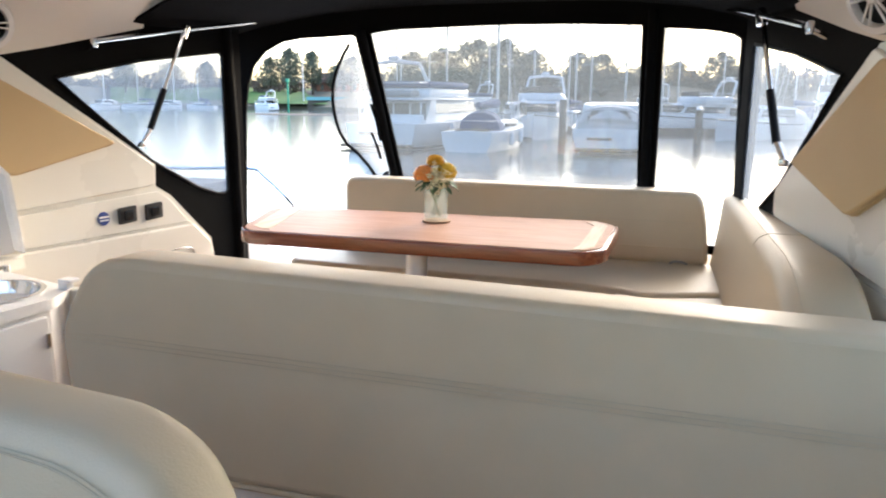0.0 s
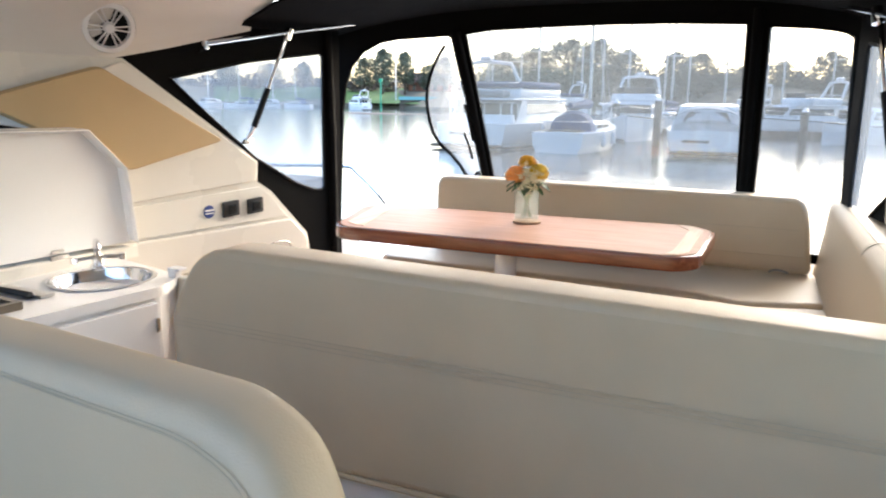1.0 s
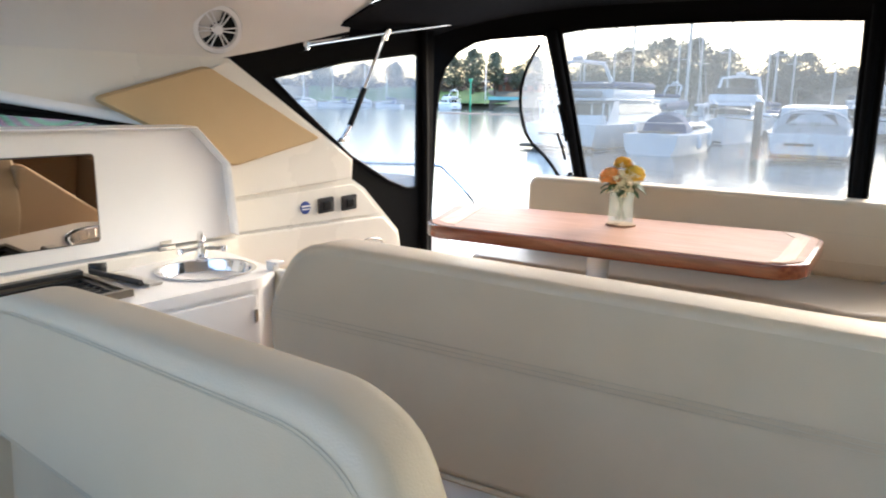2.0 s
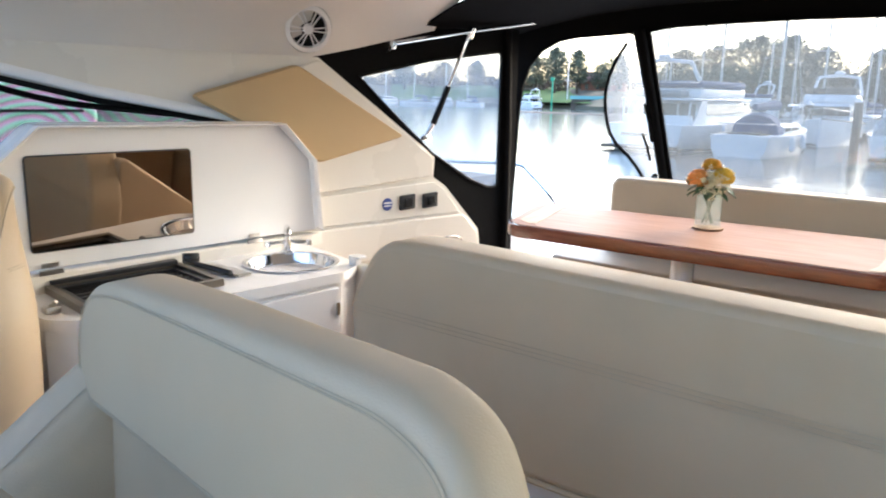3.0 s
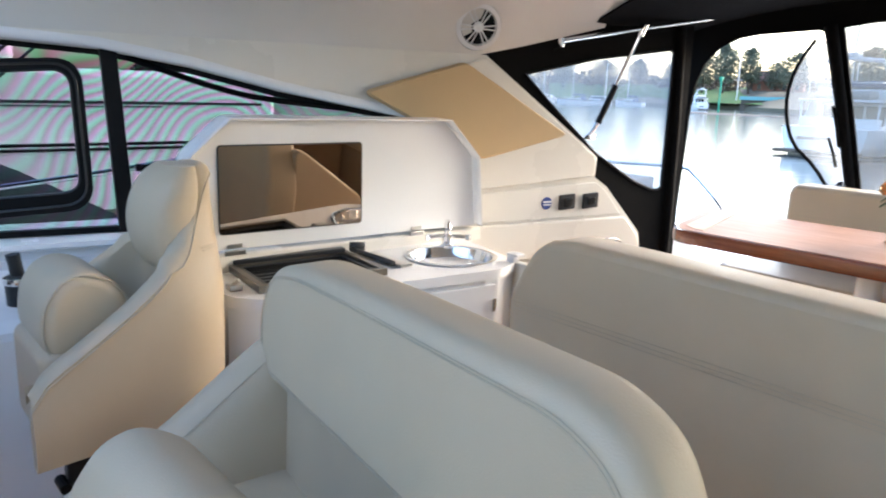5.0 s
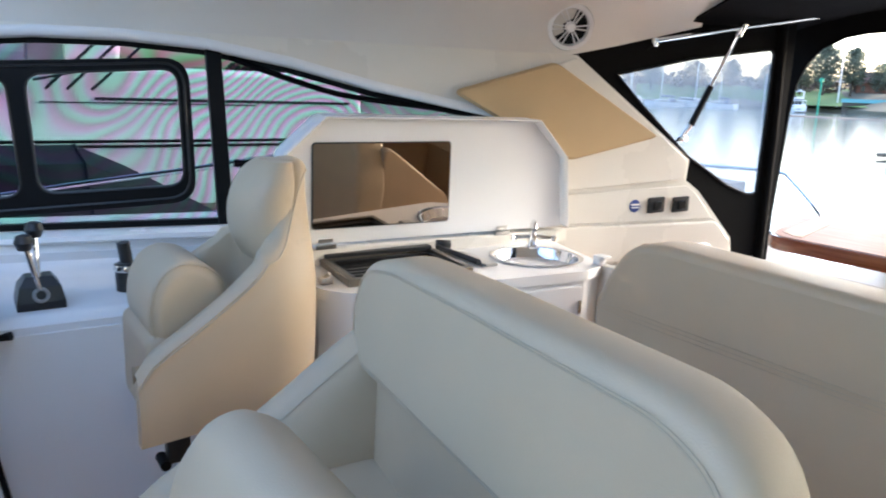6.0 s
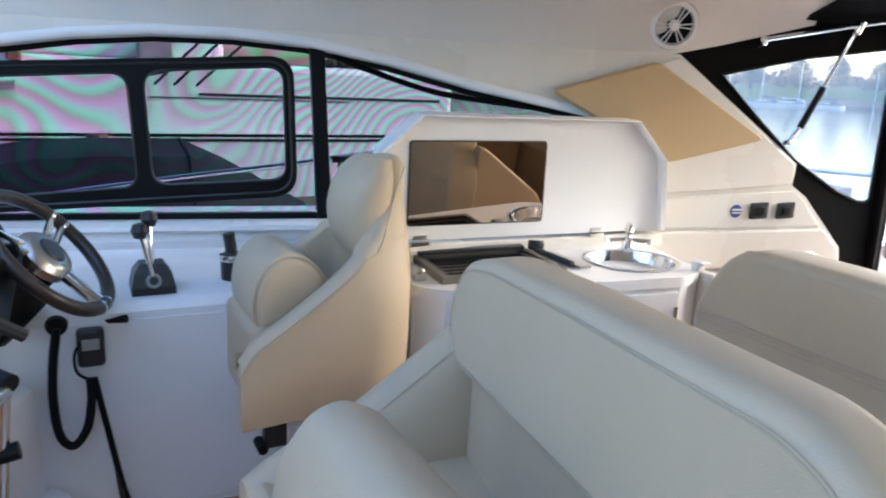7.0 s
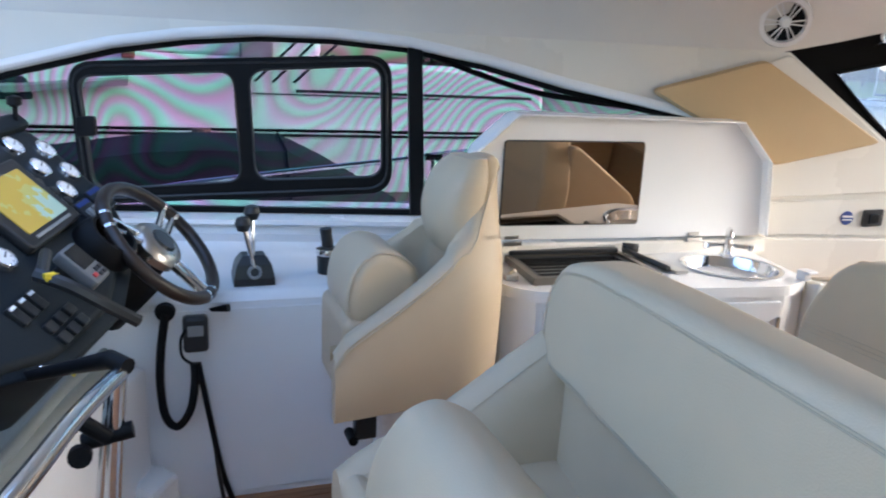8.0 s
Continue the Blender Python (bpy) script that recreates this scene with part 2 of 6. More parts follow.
def pane(ob):
    ob.visible_shadow = False
    return ob


def facing(at, normal, up=(0, 0, 1)):
    """A pose whose z looks along normal."""
    z = Vector(normal).normalized()
    x = Vector(up).cross(z).normalized()
    y = z.cross(x)
    return Matrix.Translation(at) @ Matrix((x, y, z)).transposed().to_4x4()


# ---- the hull sides: a = metres aft, b = height, d = metres inboard ----
CENTRE = -0.9


def star(a, b, d):
    return Vector((-2.6 + 0.2 * a + d, a - 0.2 * d, b))


def port(a, b, d):
    v = star(a, b, d)
    return Vector((2 * CENTRE - v.x, v.y, v.z))


def stern(a, b, d):
    return Vector((a, 3.3 - 0.27 * ((a - CENTRE) / 1.09) ** 2 - d, b))


FLOOR = 0.2
WIN = [(-1.5, 0.965), (1.5, 0.965), (1.5, 1.335), (1.378, 1.356), (0.94, 1.435), (0.65, 1.503), (0.38, 1.548), (0.14, 1.563), (-0.1, 1.56), (-0.33, 1.538), (-0.55, 1.501), (-0.88, 1.41), (-1.2, 1.28), (-1.5, 1.12)]
SIDE = [(-1.9, FLOOR), (2.67, FLOOR), (2.67, 0.73), (2.655, 0.82), (2.44, 1.045), (2.366, 1.092), (2.373, 1.187), (1.77, 1.6), (-1.9, 1.6)]
floor = part("floor", rbox((-2.9, -2.0, FLOOR - 0.06), (1.2, 3.25, FLOOR - 0.004), 0.0), RUBBER)
structure(floor, "reddish teak cockpit sole, varnished", "floor")
for side, put in (("starboard", star), ("port", port)):
    w = part("wall_" + side, sheet(SIDE, [WIN], put, -0.06, 0.0), GEL, smooth=False)
    structure(w, "cream moulded cockpit side with an arched window opening", "wall")
    # raised rounded rim over the window arch
    arch = [p for p in WIN[2:]]
    low_end = lambda a: 1.0 if a < 0.9 else max(0.2, 1 - (a - 0.9) / 0.5)
    rim = loft([[put(a, b + 0.002, -0.02), put(a, b + 0.002, 0.030 * low_end(a)), put(a, b + 0.006, 0.044 * low_end(a)), put(a, b + 0.014, 0.050 * low_end(a)), put(a, b + 0.028, 0.050 * low_end(a)), put(a, b + 0.034, 0.046 * low_end(a)), put(a, b + 0.036, -0.004)] for a, b in arch])
    part("trim", rim, WHITE, w)
    # proud upper moulding with the sloping after edge
    up = [(1.42, 1.037), (2.352, 1.098), (2.358, 1.182), (1.765, 1.592), (1.68, 1.56), (1.5, 1.35), (1.42, 1.30)]
    part("upper_moulding", prism(rounded(up, 0.02, 3), put, 0.003, 0.016, 0.006), GEL, w)
    part("switch_band", prism([(1.5, 0.915), (2.53, 0.915), (2.43, 1.03), (2.37, 1.07), (1.5, 1.03)], put, 0.002, 0.008, 0.003), GEL, w)
    low = [(1.5, 0.74), (2.648, 0.74), (2.64, 0.81), (2.545, 0.905), (1.5, 0.905)]
    part("lower_moulding", prism(rounded(low, 0.02, 3), put, 0.003, 0.02, 0.008), GEL, w)
    part("locker_front", prism([(1.5, FLOOR), (2.65, FLOOR), (2.65, 0.728), (1.5, 0.728)], put, 0.002, 0.016, 0.006), GEL, w)

for i in range(34):
    part("plank", rbox((-2.89 + i * 0.12, -1.99, FLOOR - 0.006), (-2.89 + i * 0.12 + 0.115, 3.24, FLOOR), 0.0), TEAK, floor, smooth=False)

# headliner: one curved shell under the hardtop
def liner_section(a):
    edge = 1.6 if a <= 1.77 else 1.6 + (a - 1.77) * 0.245
    lift = 0.0 if a <= 1.77 else (a - 1.77) * 0.12
    half = [(0.0, edge), (0.012, edge + 0.03), (0.03, max(edge + 0.05, 1.71 + lift)), (0.09, max(edge + 0.07, 1.79 + lift * 0.6)), (0.22, 1.865 + lift * 0.2), (0.45, 1.915), (0.8, 1.95), (1.2, 1.965)]
    ring = [star(a, b, d) for d, b in half] + [port(a, b, d) for d, b in half[::-1]]
    return ring
rings = []
for i in range(22):
    a = -1.95 + i * (2.36 + 1.95) / 21
    inner = liner_section(a)
    rings.append(inner + [v + Vector((0, 0, 0.09)) for v in inner[::-1]])
shell = loft(rings)
# unseen opening added overhead to bring sky light down on console and seats
away = [f for f in shell.faces if -2.25 < f.calc_center_median().x < 0.1 and -1.75 < f.calc_center_median().y < (-0.2 if f.calc_center_median().x < -0.8 else -0.42)]
bmesh.ops.delete(shell, geom=away, context="FACES")
roof = part("ceiling", shell, LINER)
structure(roof, "cream headliner of the hardtop, smooth and curved", "ceiling")
facewall = lambda a, b, d: Vector((a, -1.94 + d, b))
SCREENHOLE = rounded([(-2.75, 1.0), (0.6, 1.0), (0.45, 1.86), (-2.55, 1.86)], 0.1)
front = part("wall_forward", sheet([(-3.0, FLOOR), (1.3, FLOOR), (1.3, 2.05), (-3.0, 2.05)], [SCREENHOLE], facewall, -0.06, 0.0), GEL, smooth=False)
structure(front, "cream bulkhead forward with the windscreen opening", "wall")
CLEARW = clear("windscreen_glass", (0.55, 0.60, 0.62), 0.01)
ws = pane(part("window_3", prism(SCREENHOLE, facewall, -0.035, -0.03), CLEARW, smooth=False))
structure(ws, "clear curved windscreen forward of the helm", "window")

# ---- starboard and port windows ----
def side_window(name, put, film, look_of):
    w = part(name, sheet([(a, b) for a, b in WIN], [[(a * 0.985 + 0.0, b + (0.02 if b < 1 else -0.016)) for a, b in WIN]], put, -0.045, -0.02), RUBBER, smooth=False)
    structure(w, "arched side window with black frame, mesh sun screen to starboard only", "window")
    pane(part("pane", prism(WIN, put, -0.034, -0.03), film, w, look_of, smooth=False))
    part("mullion", prism([(0.412, 0.97), (0.462, 0.97), (0.434, 1.545), (0.385, 1.552)], put, -0.04, 0.006, 0.004), RUBBER, w)
    fr = rounded([(-0.66, 0.99), (0.345, 1.05), (0.332, 1.522), (-0.69, 1.452)], 0.085, 7)
    pa = rounded([(-0.63, 1.04), (-0.159, 1.08), (-0.181, 1.444), (-0.658, 1.408)], 0.05, 6)
    pb = rounded([(-0.115, 1.084), (0.308, 1.106), (0.298, 1.484), (-0.131, 1.45)], 0.055, 6)
    fo = part("sliding_frame", sheet(fr, [pa, pb], put, -0.028, 0.008), RUBBER, w, "black rounded sliding frame", smooth=False)
    for k, hole in enumerate((pa, pb)):
        part("pane_gasket", tube([put(a, b, 0.009) for a, b in hole], 0.0035, 6, closed=True), PLASTIC, fo)
    part("frame_bead", tube([put(a, b, 0.010) for a, b in rounded([(-0.645, 1.01), (0.328, 1.068), (0.315, 1.505), (-0.675, 1.437)], 0.075, 7)], 0.004, 6, closed=True), PLASTIC, fo)
    part("window_catch", prism(rounded([(-0.665, 1.215), (-0.605, 1.22), (-0.605, 1.285), (-0.665, 1.28)], 0.012), put, 0.008, 0.03, 0.006), RUBBER, fo)
    # sagging edge of a rolled blind along the arch
    roll = [put(a, b, -0.012) for a, b in ((0.46, 1.53), (0.62, 1.475), (0.82, 1.42), (1.02, 1.395), (1.22, 1.375), (1.42, 1.345))]
    part("rolled_blind", tube(roll, 0.010, 8, smooth=4), CANVAS, w)
    return w
side_window("window_1", star, SCREEN, "mesh sun screen with pink and green moire painted in")
# port pane made clear, without mesh, to let more light into the cockpit
side_window("window_2", port, clear("side_glass", (0.90, 0.94, 0.96), 0.01), "clear side glass")

# ---- black canvas canopy over the after cockpit ----
canopy = thing("cockpit_canopy", (CENTRE, 3.0, 1.0), "black canvas cockpit canopy with clear vinyl windows", "canopy")
SW = [(1.966, 1.533), (2.339, 1.613), (2.76, 1.672), (2.778, 1.655), (2.776, 1.035), (2.755, 1.022), (2.709, 1.025), (2.594, 1.068), (2.36, 1.2), (2.137, 1.382)]
for put in (star, port):
    outer = [(1.70, 1.585), (2.35, 1.175), (2.35, 1.06), (2.66, 0.70), (2.70, 0.3), (2.895, 0.3), (2.895, 1.80), (2.36, 1.80), (1.70, 1.66)]
    part("side_panel", sheet(outer, [SW], put, -0.012, -0.003), CANVAS, canopy, smooth=False)
    piping = [put(a, b, 0.0) for a, b in SW]
    part("window_piping", tube(piping, 0.006, 6, closed=True), RUBBER, canopy)
    pane(part("pane", prism(SW, put, -0.009, -0.007), CLEARS, canopy, "slightly milky clear vinyl", smooth=False))
DOOR = [(-2.095, 0.3), (-2.091, 0.659), (-2.073, 1.113), (-2.064, 1.394), (-2.049, 1.532), (-2.022, 1.62), (-1.97, 1.691), (-1.894, 1.738), (-1.818, 1.755), (-1.577, 1.774), (-1.55, 1.761), (-1.397, 1.1), (-1.36, 0.94), (-1.36, 0.3)]
MAIN = [(-1.482, 1.782), (-1.365, 1.804), (-1.1, 1.815), (-0.807, 1.819), (-0.5, 1.812), (-0.181, 1.79), (-0.173, 1.462), (-0.164, 1.04), (-1.32, 1.04)]
WTWO = [(-0.089, 1.771), (0.0, 1.766), (0.079, 1.757), (0.15, 1.743), (0.187, 1.732), (0.215, 1.71), (0.224, 1.42), (0.245, 0.86), (-0.092, 0.86)]
cuts = [-2.0 + 0.1 * i for i in range(23)]
# the doorway is cut down to the bottom hem
left_leg = [(-2.13, 0.3), (-2.098, 0.3)] + DOOR[1:10] + [(-1.55, 1.761), (-1.397, 1.1), (-1.33, 0.82), (0.29, 0.82), (0.30, 1.72), (0.2, 1.85), (-0.3, 1.94), (-0.9, 1.965), (-1.5, 1.94), (-2.0, 1.85), (-2.13, 1.76)]
part("after_panel", sheet(left_leg, [MAIN, WTWO], stern, -0.006, 0.006, cuts), CANVAS, canopy, smooth=False)
for hole in (MAIN, WTWO):
    pane(part("pane", sheet(hole, [], stern, -0.002, 0.002, cuts), CLEARV, canopy, "slightly milky clear vinyl", smooth=False))
    part("window_piping", tube([stern(a, b, 0.008) for a, b in hole], 0.005, 6, closed=True), RUBBER, canopy)
# slanted bow tube sewn in beside the doorway, with straps
part("bow_post", tube([stern(-1.53, 1.79, 0.02), stern(-1.44, 1.42, 0.022), stern(-1.37, 1.1, 0.02), stern(-1.33, 0.93, 0.02)], [0.03, 0.026, 0.022, 0.02], 10), CANVAS, canopy)
part("corner_post", tube([stern(-0.137, 1.85, 0.012), stern(-0.135, 1.4, 0.012), stern(-0.13, 0.95, 0.012)], 0.022, 10), CANVAS, canopy)
part("corner_post", tube([stern(0.262, 1.80, 0.012), stern(0.268, 1.4, 0.012), stern(0.28, 0.95, 0.012)], 0.017, 10), CANVAS, canopy)
part("corner_post", tube([star(2.81, 1.78, 0.0), star(2.83, 1.3, 0.0), star(2.84, 0.3, 0.0)], 0.024, 10), CANVAS, canopy)
for z0, z1 in ((1.44, 1.26), (1.30, 1.17)):
    part("strap", tube([stern(-1.475, z0, 0.03), stern(-1.445, (z0 + z1) / 2, 0.04), stern(-1.43, z1, 0.03)], 0.008, 6), RUBBER, canopy)
# half-open door flap of clear vinyl, bellying outward
rows = []
for i in range(13):
    t = i / 12
    z = 1.735 - t * 0.66
    outx = -1.60 - 0.085 * math.sin(math.pi * min(1.0, t * 1.15) ** 0.9) + (0.12 * max(0.0, t - 0.72) / 0.28 if t > 0.72 else 0.0)
    inx = -1.545 + 0.145 * t
    rows.append([stern(outx + (inx - outx) * k / 8, z - 0.02 * math.sin(k), -0.03 - 0.05 * math.sin(math.pi * k / 8) * (1 + 0.3 * math.sin(5 * t))) for k in range(9)])
flap = loft(rows, closed=False)
pane(part("door_flap", flap, CLEARF, canopy, "loosely rolled clear vinyl door flap"))
part("flap_hem", tube([r[0] for r in rows] + rows[-1], 0.009, 6), CANVAS, canopy)
# canvas roof between hardtop and stern bow
rings = []
for i in range(13):
    u = i / 12
    ring = []
    for k in range(17):
        x = -2.13 + k * (0.43 + 2.03) / 16
        w = (x - CENTRE) / 1.23
        y1 = 3.3 - 0.27 * min(1.3, ((x - CENTRE) / 1.09) ** 2)
        y = 2.3 + (y1 - 2.3) * u
        z = (1.96 - 0.20 * abs(w) ** 3.2) * (1 - u) + (1.915 - 0.16 * abs(w) ** 3) * u - 0.012 * math.sin(math.pi * u)
        ring.append(Vector((x, y, z)))
    rings.append(ring + [v + Vector((0, 0, 0.012)) for v in ring[::-1]])
part("canvas_roof", loft(rings), CANVAS, canopy)
for put, name in ((star, "starboard"), (port, "port")):
    part("valance", loft([[put(a, 1.80, -0.004), put(a, 1.655 + (a - 1.7) * 0.19, -0.002), put(a, 1.655 + (a - 1.7) * 0.19, -0.014), put(a, 1.80, -0.018)] for a in (1.72, 2.0, 2.3, 2.6, 2.8, 2.895)]), CANVAS, canopy)

def canopy_stay(put):
    s = thing("canopy_stay", put(2.31, 1.286, 0.03), "stainless canopy stay with black lower sleeve", "stay", "canopy stays")
    part("rail", tube([put(2.10, 1.672, 0.06), put(2.5, 1.745, 0.06), put(3.0, 1.83, 0.06)], 0.0095, 10), CHROME, s)
    part("bracket", joined(rbox(put(2.10, 1.66, 0.045) - Vector((0.010, 0.012, 0.012)), put(2.10, 1.685, 0.045) + Vector((0.010, 0.012, 0.0)), 0.005), tube([put(2.10, 1.64, 0.0), put(2.10, 1.665, 0.05)], 0.008)), CHROME, s)
    part("strut", tube([put(2.52, 1.735, 0.05), put(2.405, 1.49, 0.04)], 0.009, 10), CHROME, s)
    part("sleeve", tube([put(2.41, 1.50, 0.04), put(2.335, 1.335, 0.03)], 0.014, 10), RUBBER, s)
    part("foot", joined(tube([put(2.34, 1.345, 0.03), put(2.31, 1.286, 0.012)], 0.011, 10), rbox(put(2.31, 1.275, 0.012) - Vector((0.016, 0.02, 0.012)), put(2.31, 1.275, 0.012) + Vector((0.016, 0.02, 0.012)), 0.004)), CHROME, s)
    part("clamp", tube([put(2.51, 1.715, 0.055), put(2.53, 1.765, 0.058)], 0.018, 10), CHROME, s)
canopy_stay(star)
canopy_stay(port)

# ---- side wall fittings ----
def tan_panel(put):
    t = thing("side_panel_pad", put(1.75, 1.2, 0.016), "padded tan leather panel on the cockpit side", "panel", "padded panels")
    poly = rounded([(1.245, 1.442), (1.662, 1.565), (2.17, 1.285), (1.752, 1.188)], 0.03, 4)
    part("pad", prism(poly, put, 0.015, 0.042, 0.012, 3), TAN, t)
    part("piping", tube([put(a, b, 0.022) for a, b in poly], 0.0045, 6, closed=True), TAN, t)
tan_panel(star)
tan_panel(port)

def speaker(put, n):
    at = put(1.70, 1.70, 0.05)
    sp = thing("loudspeaker", at, "round white marine loudspeaker with spoked grille", "speaker", "loudspeakers")
    m = facing(at, n)
    part("body", lathe([(0.0, -0.06), (0.09, -0.06), (0.094, -0.01), (0.088, 0.008), (0.072, 0.012), (0.068, 0.0), (0.068, -0.02), (0.0, -0.02)], 36, m), WHITE, sp)
    part("cone", lathe([(0.067, -0.004), (0.03, -0.016), (0.0, -0.012)], 30, m), RUBBER, sp)
    for k in range(6):
        a = 2 * math.pi * k / 6
        for o in (-0.007, 0.007):
            u, v = Vector((math.cos(a), math.sin(a), 0)), Vector((-math.sin(a), math.cos(a), 0))
            part("spoke", tube([m @ (u * 0.018 + v * o * 0.6 + Vector((0, 0, 0.012))), m @ (u * 0.073 + v * o * 1.5 + Vector((0, 0, 0.008)))], 0.0028, 6), WHITE, sp)
    part("hub", lathe([(0.0, 0.02), (0.016, 0.018), (0.021, 0.008), (0.021, -0.004), (0.0, -0.004)], 20, m), WHITE, sp)
speaker(star, (1, -0.55, -0.35))
speaker(port, (-1, -0.55, -0.35))

def rocker_switch(a):
    s = thing("rocker_switch", star(a, 0.986, 0.008), "black square rocker switch plate on the cream side", "switch", "switches")
    part("plate", prism(rounded([(a - 0.042, 0.952), (a + 0.042, 0.957), (a + 0.042, 1.025), (a - 0.042, 1.02)], 0.008), star, 0.008, 0.02, 0.003), PLASTIC, s)
    part("rocker", prism([(a - 0.02, 0.967), (a + 0.022, 0.969), (a + 0.022, 1.008), (a - 0.02, 1.006)], star, 0.02, 0.028, 0.004), DARKGLASS, s)
rocker_switch(2.208)
rocker_switch(2.338)
badge = thing("round_badge", star(2.102, 0.986, 0.008), "small round navy badge with white bars", "badge")
part("disc", lathe([(0.0, 0.004), (0.026, 0.003), (0.028, 0.0), (0.0, 0.0)], 24, facing(star(2.102, 0.986, 0.009), (1, -0.2, 0))), BLUE, badge)
part("bar", prism([(2.080, 0.989), (2.124, 0.989), (2.124, 0.996), (2.080, 0.996)], star, 0.0125, 0.015), WHITE, badge)
part("bar", prism([(2.082, 0.977), (2.122, 0.977), (2.122, 0.982), (2.082, 0.982)], star, 0.0125, 0.015), WHITE, badge)
grab = thing("grab_handle", star(2.5, 0.9, 0.0), "curved stainless grab rail on the coaming", "handle")
part("bar", tube([star(2.40, 1.05, -0.02), star(2.42, 1.075, -0.015), star(2.47, 1.06, -0.015), star(2.56, 0.975, -0.015), star(2.63, 0.90, -0.015), star(2.64, 0.87, -0.02)], 0.009, 10, smooth=4), CHROME, grab)
pull = thing("locker_pull", star(2.45, 0.80, 0.02), "flush stainless locker catch", "handle")
part("ring", tube([star(2.40, 0.775, 0.022), star(2.41, 0.80, 0.022), star(2.48, 0.805, 0.022), star(2.525, 0.79, 0.022), star(2.53, 0.77, 0.022)], 0.003, 6, smooth=3), STEEL, pull)

# ---- galley unit ----
galley = thing("galley_unit", (-2.05, 1.0, FLOOR), "white moulded galley cabinet with two doors", "cabinet")
PLAN = [(-2.40, 0.53), (-1.925, 0.515), (-1.845, 0.585), (-1.745, 1.40), (-1.80, 1.53), (-2.30, 1.66)]
flatz = lambda a, b, d: Vector((a, b, d))
part("body", prism(PLAN, flatz, FLOOR, 0.842, 0.0), WHITE, galley)
SINK = (-1.965, 1.375)
hole = [(SINK[0] + 0.150 * math.cos(2 * math.pi * k / 32), SINK[1] + 0.150 * math.sin(2 * math.pi * k / 32)) for k in range(32)]
top = [(CENTRE + (a - CENTRE) * 1.0 + (0.015 if a > -2.2 else 0), b) for a, b in PLAN]
part("worktop", sheet(rounded(top, 0.035, 4), [hole], flatz, 0.842, 0.875), WHITE, galley, smooth=False)
part("back_ledge", loft([[Vector((-2.40, y, 0.86)), Vector((x, y, 0.86)), Vector((x - 0.004, y, z - 0.006)), Vector((x - 0.012, y, z)), Vector((-2.40, y, z))] for x, y, z in ((-2.165, 0.47, 0.938), (-2.175, 0.9, 0.928), (-2.20, 1.74, 0.905))]), GEL, galley)
fx = lambda y: -1.845 + (y - 0.585) * 0.1227
def front(a, b, d):
    return Vector((fx(a) + d, a - 0.12 * d, b))
for y0, y1, hx in ((0.605, 0.955, 0.618), (0.99, 1.385, 1.375)):
    dr = part("door", prism(rounded([(y0, 0.28), (y1, 0.28), (y1, 0.825), (y0, 0.825)], 0.012), front, 0.001, 0.014, 0.004), WHITE, galley)
    for z in (0.73, 0.36):
        part("hinge", prism([(hx - 0.006, z), (hx + 0.006, z), (hx + 0.006, z + 0.045), (hx - 0.006, z + 0.045)], front, 0.014, 0.021, 0.002), STEEL, dr)
    ky = y1 - 0.05 if hx < y0 + 0.05 else y0 + 0.05
    part("knob", lathe([(0.0, 0.014), (0.016, 0.012), (0.016, 0.0), (0.0, 0.0)], 18, facing(front(ky, 0.77, 0.013), (1, -0.12, 0))), CHROME, dr)
part("end_panel", rbox((-1.83, 1.525, FLOOR), (-1.735, 1.55, 0.872), 0.006), GEL, galley)
part("latch", joined(rbox((-1.80, 1.49, 0.875), (-1.765, 1.52, 0.905), 0.004), rbox((-1.80, 1.49, 0.898), (-1.75, 1.53, 0.908), 0.003)), WHITE, galley)

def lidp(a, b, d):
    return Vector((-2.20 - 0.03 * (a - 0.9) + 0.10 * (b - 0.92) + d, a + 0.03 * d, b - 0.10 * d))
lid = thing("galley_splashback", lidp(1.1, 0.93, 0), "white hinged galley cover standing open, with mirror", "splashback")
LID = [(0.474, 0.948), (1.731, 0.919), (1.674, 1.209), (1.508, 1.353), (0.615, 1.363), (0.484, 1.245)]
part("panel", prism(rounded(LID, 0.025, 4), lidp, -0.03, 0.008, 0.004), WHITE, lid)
def shrink(poly, k):
    cx, cy = sum(p[0] for p in poly) / len(poly), sum(p[1] for p in poly) / len(poly)
    return [(a + (cx - a) * k, b + (cy - b) * k * 1.6) for a, b in poly]
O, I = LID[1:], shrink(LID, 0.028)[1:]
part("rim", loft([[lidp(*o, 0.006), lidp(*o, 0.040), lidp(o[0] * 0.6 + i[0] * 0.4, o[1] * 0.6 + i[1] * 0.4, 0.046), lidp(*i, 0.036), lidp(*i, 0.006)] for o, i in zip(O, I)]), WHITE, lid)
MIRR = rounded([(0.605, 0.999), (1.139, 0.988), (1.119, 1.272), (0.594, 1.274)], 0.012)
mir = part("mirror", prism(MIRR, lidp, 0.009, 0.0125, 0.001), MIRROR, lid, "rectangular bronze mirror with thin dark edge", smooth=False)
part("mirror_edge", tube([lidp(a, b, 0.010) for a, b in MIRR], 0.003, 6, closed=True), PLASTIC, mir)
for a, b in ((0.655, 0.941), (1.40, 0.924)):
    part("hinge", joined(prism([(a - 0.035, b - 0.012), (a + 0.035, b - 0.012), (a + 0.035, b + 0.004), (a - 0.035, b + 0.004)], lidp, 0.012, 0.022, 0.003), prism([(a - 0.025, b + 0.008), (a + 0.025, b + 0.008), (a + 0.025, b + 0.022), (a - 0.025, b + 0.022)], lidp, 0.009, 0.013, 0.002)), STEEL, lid)

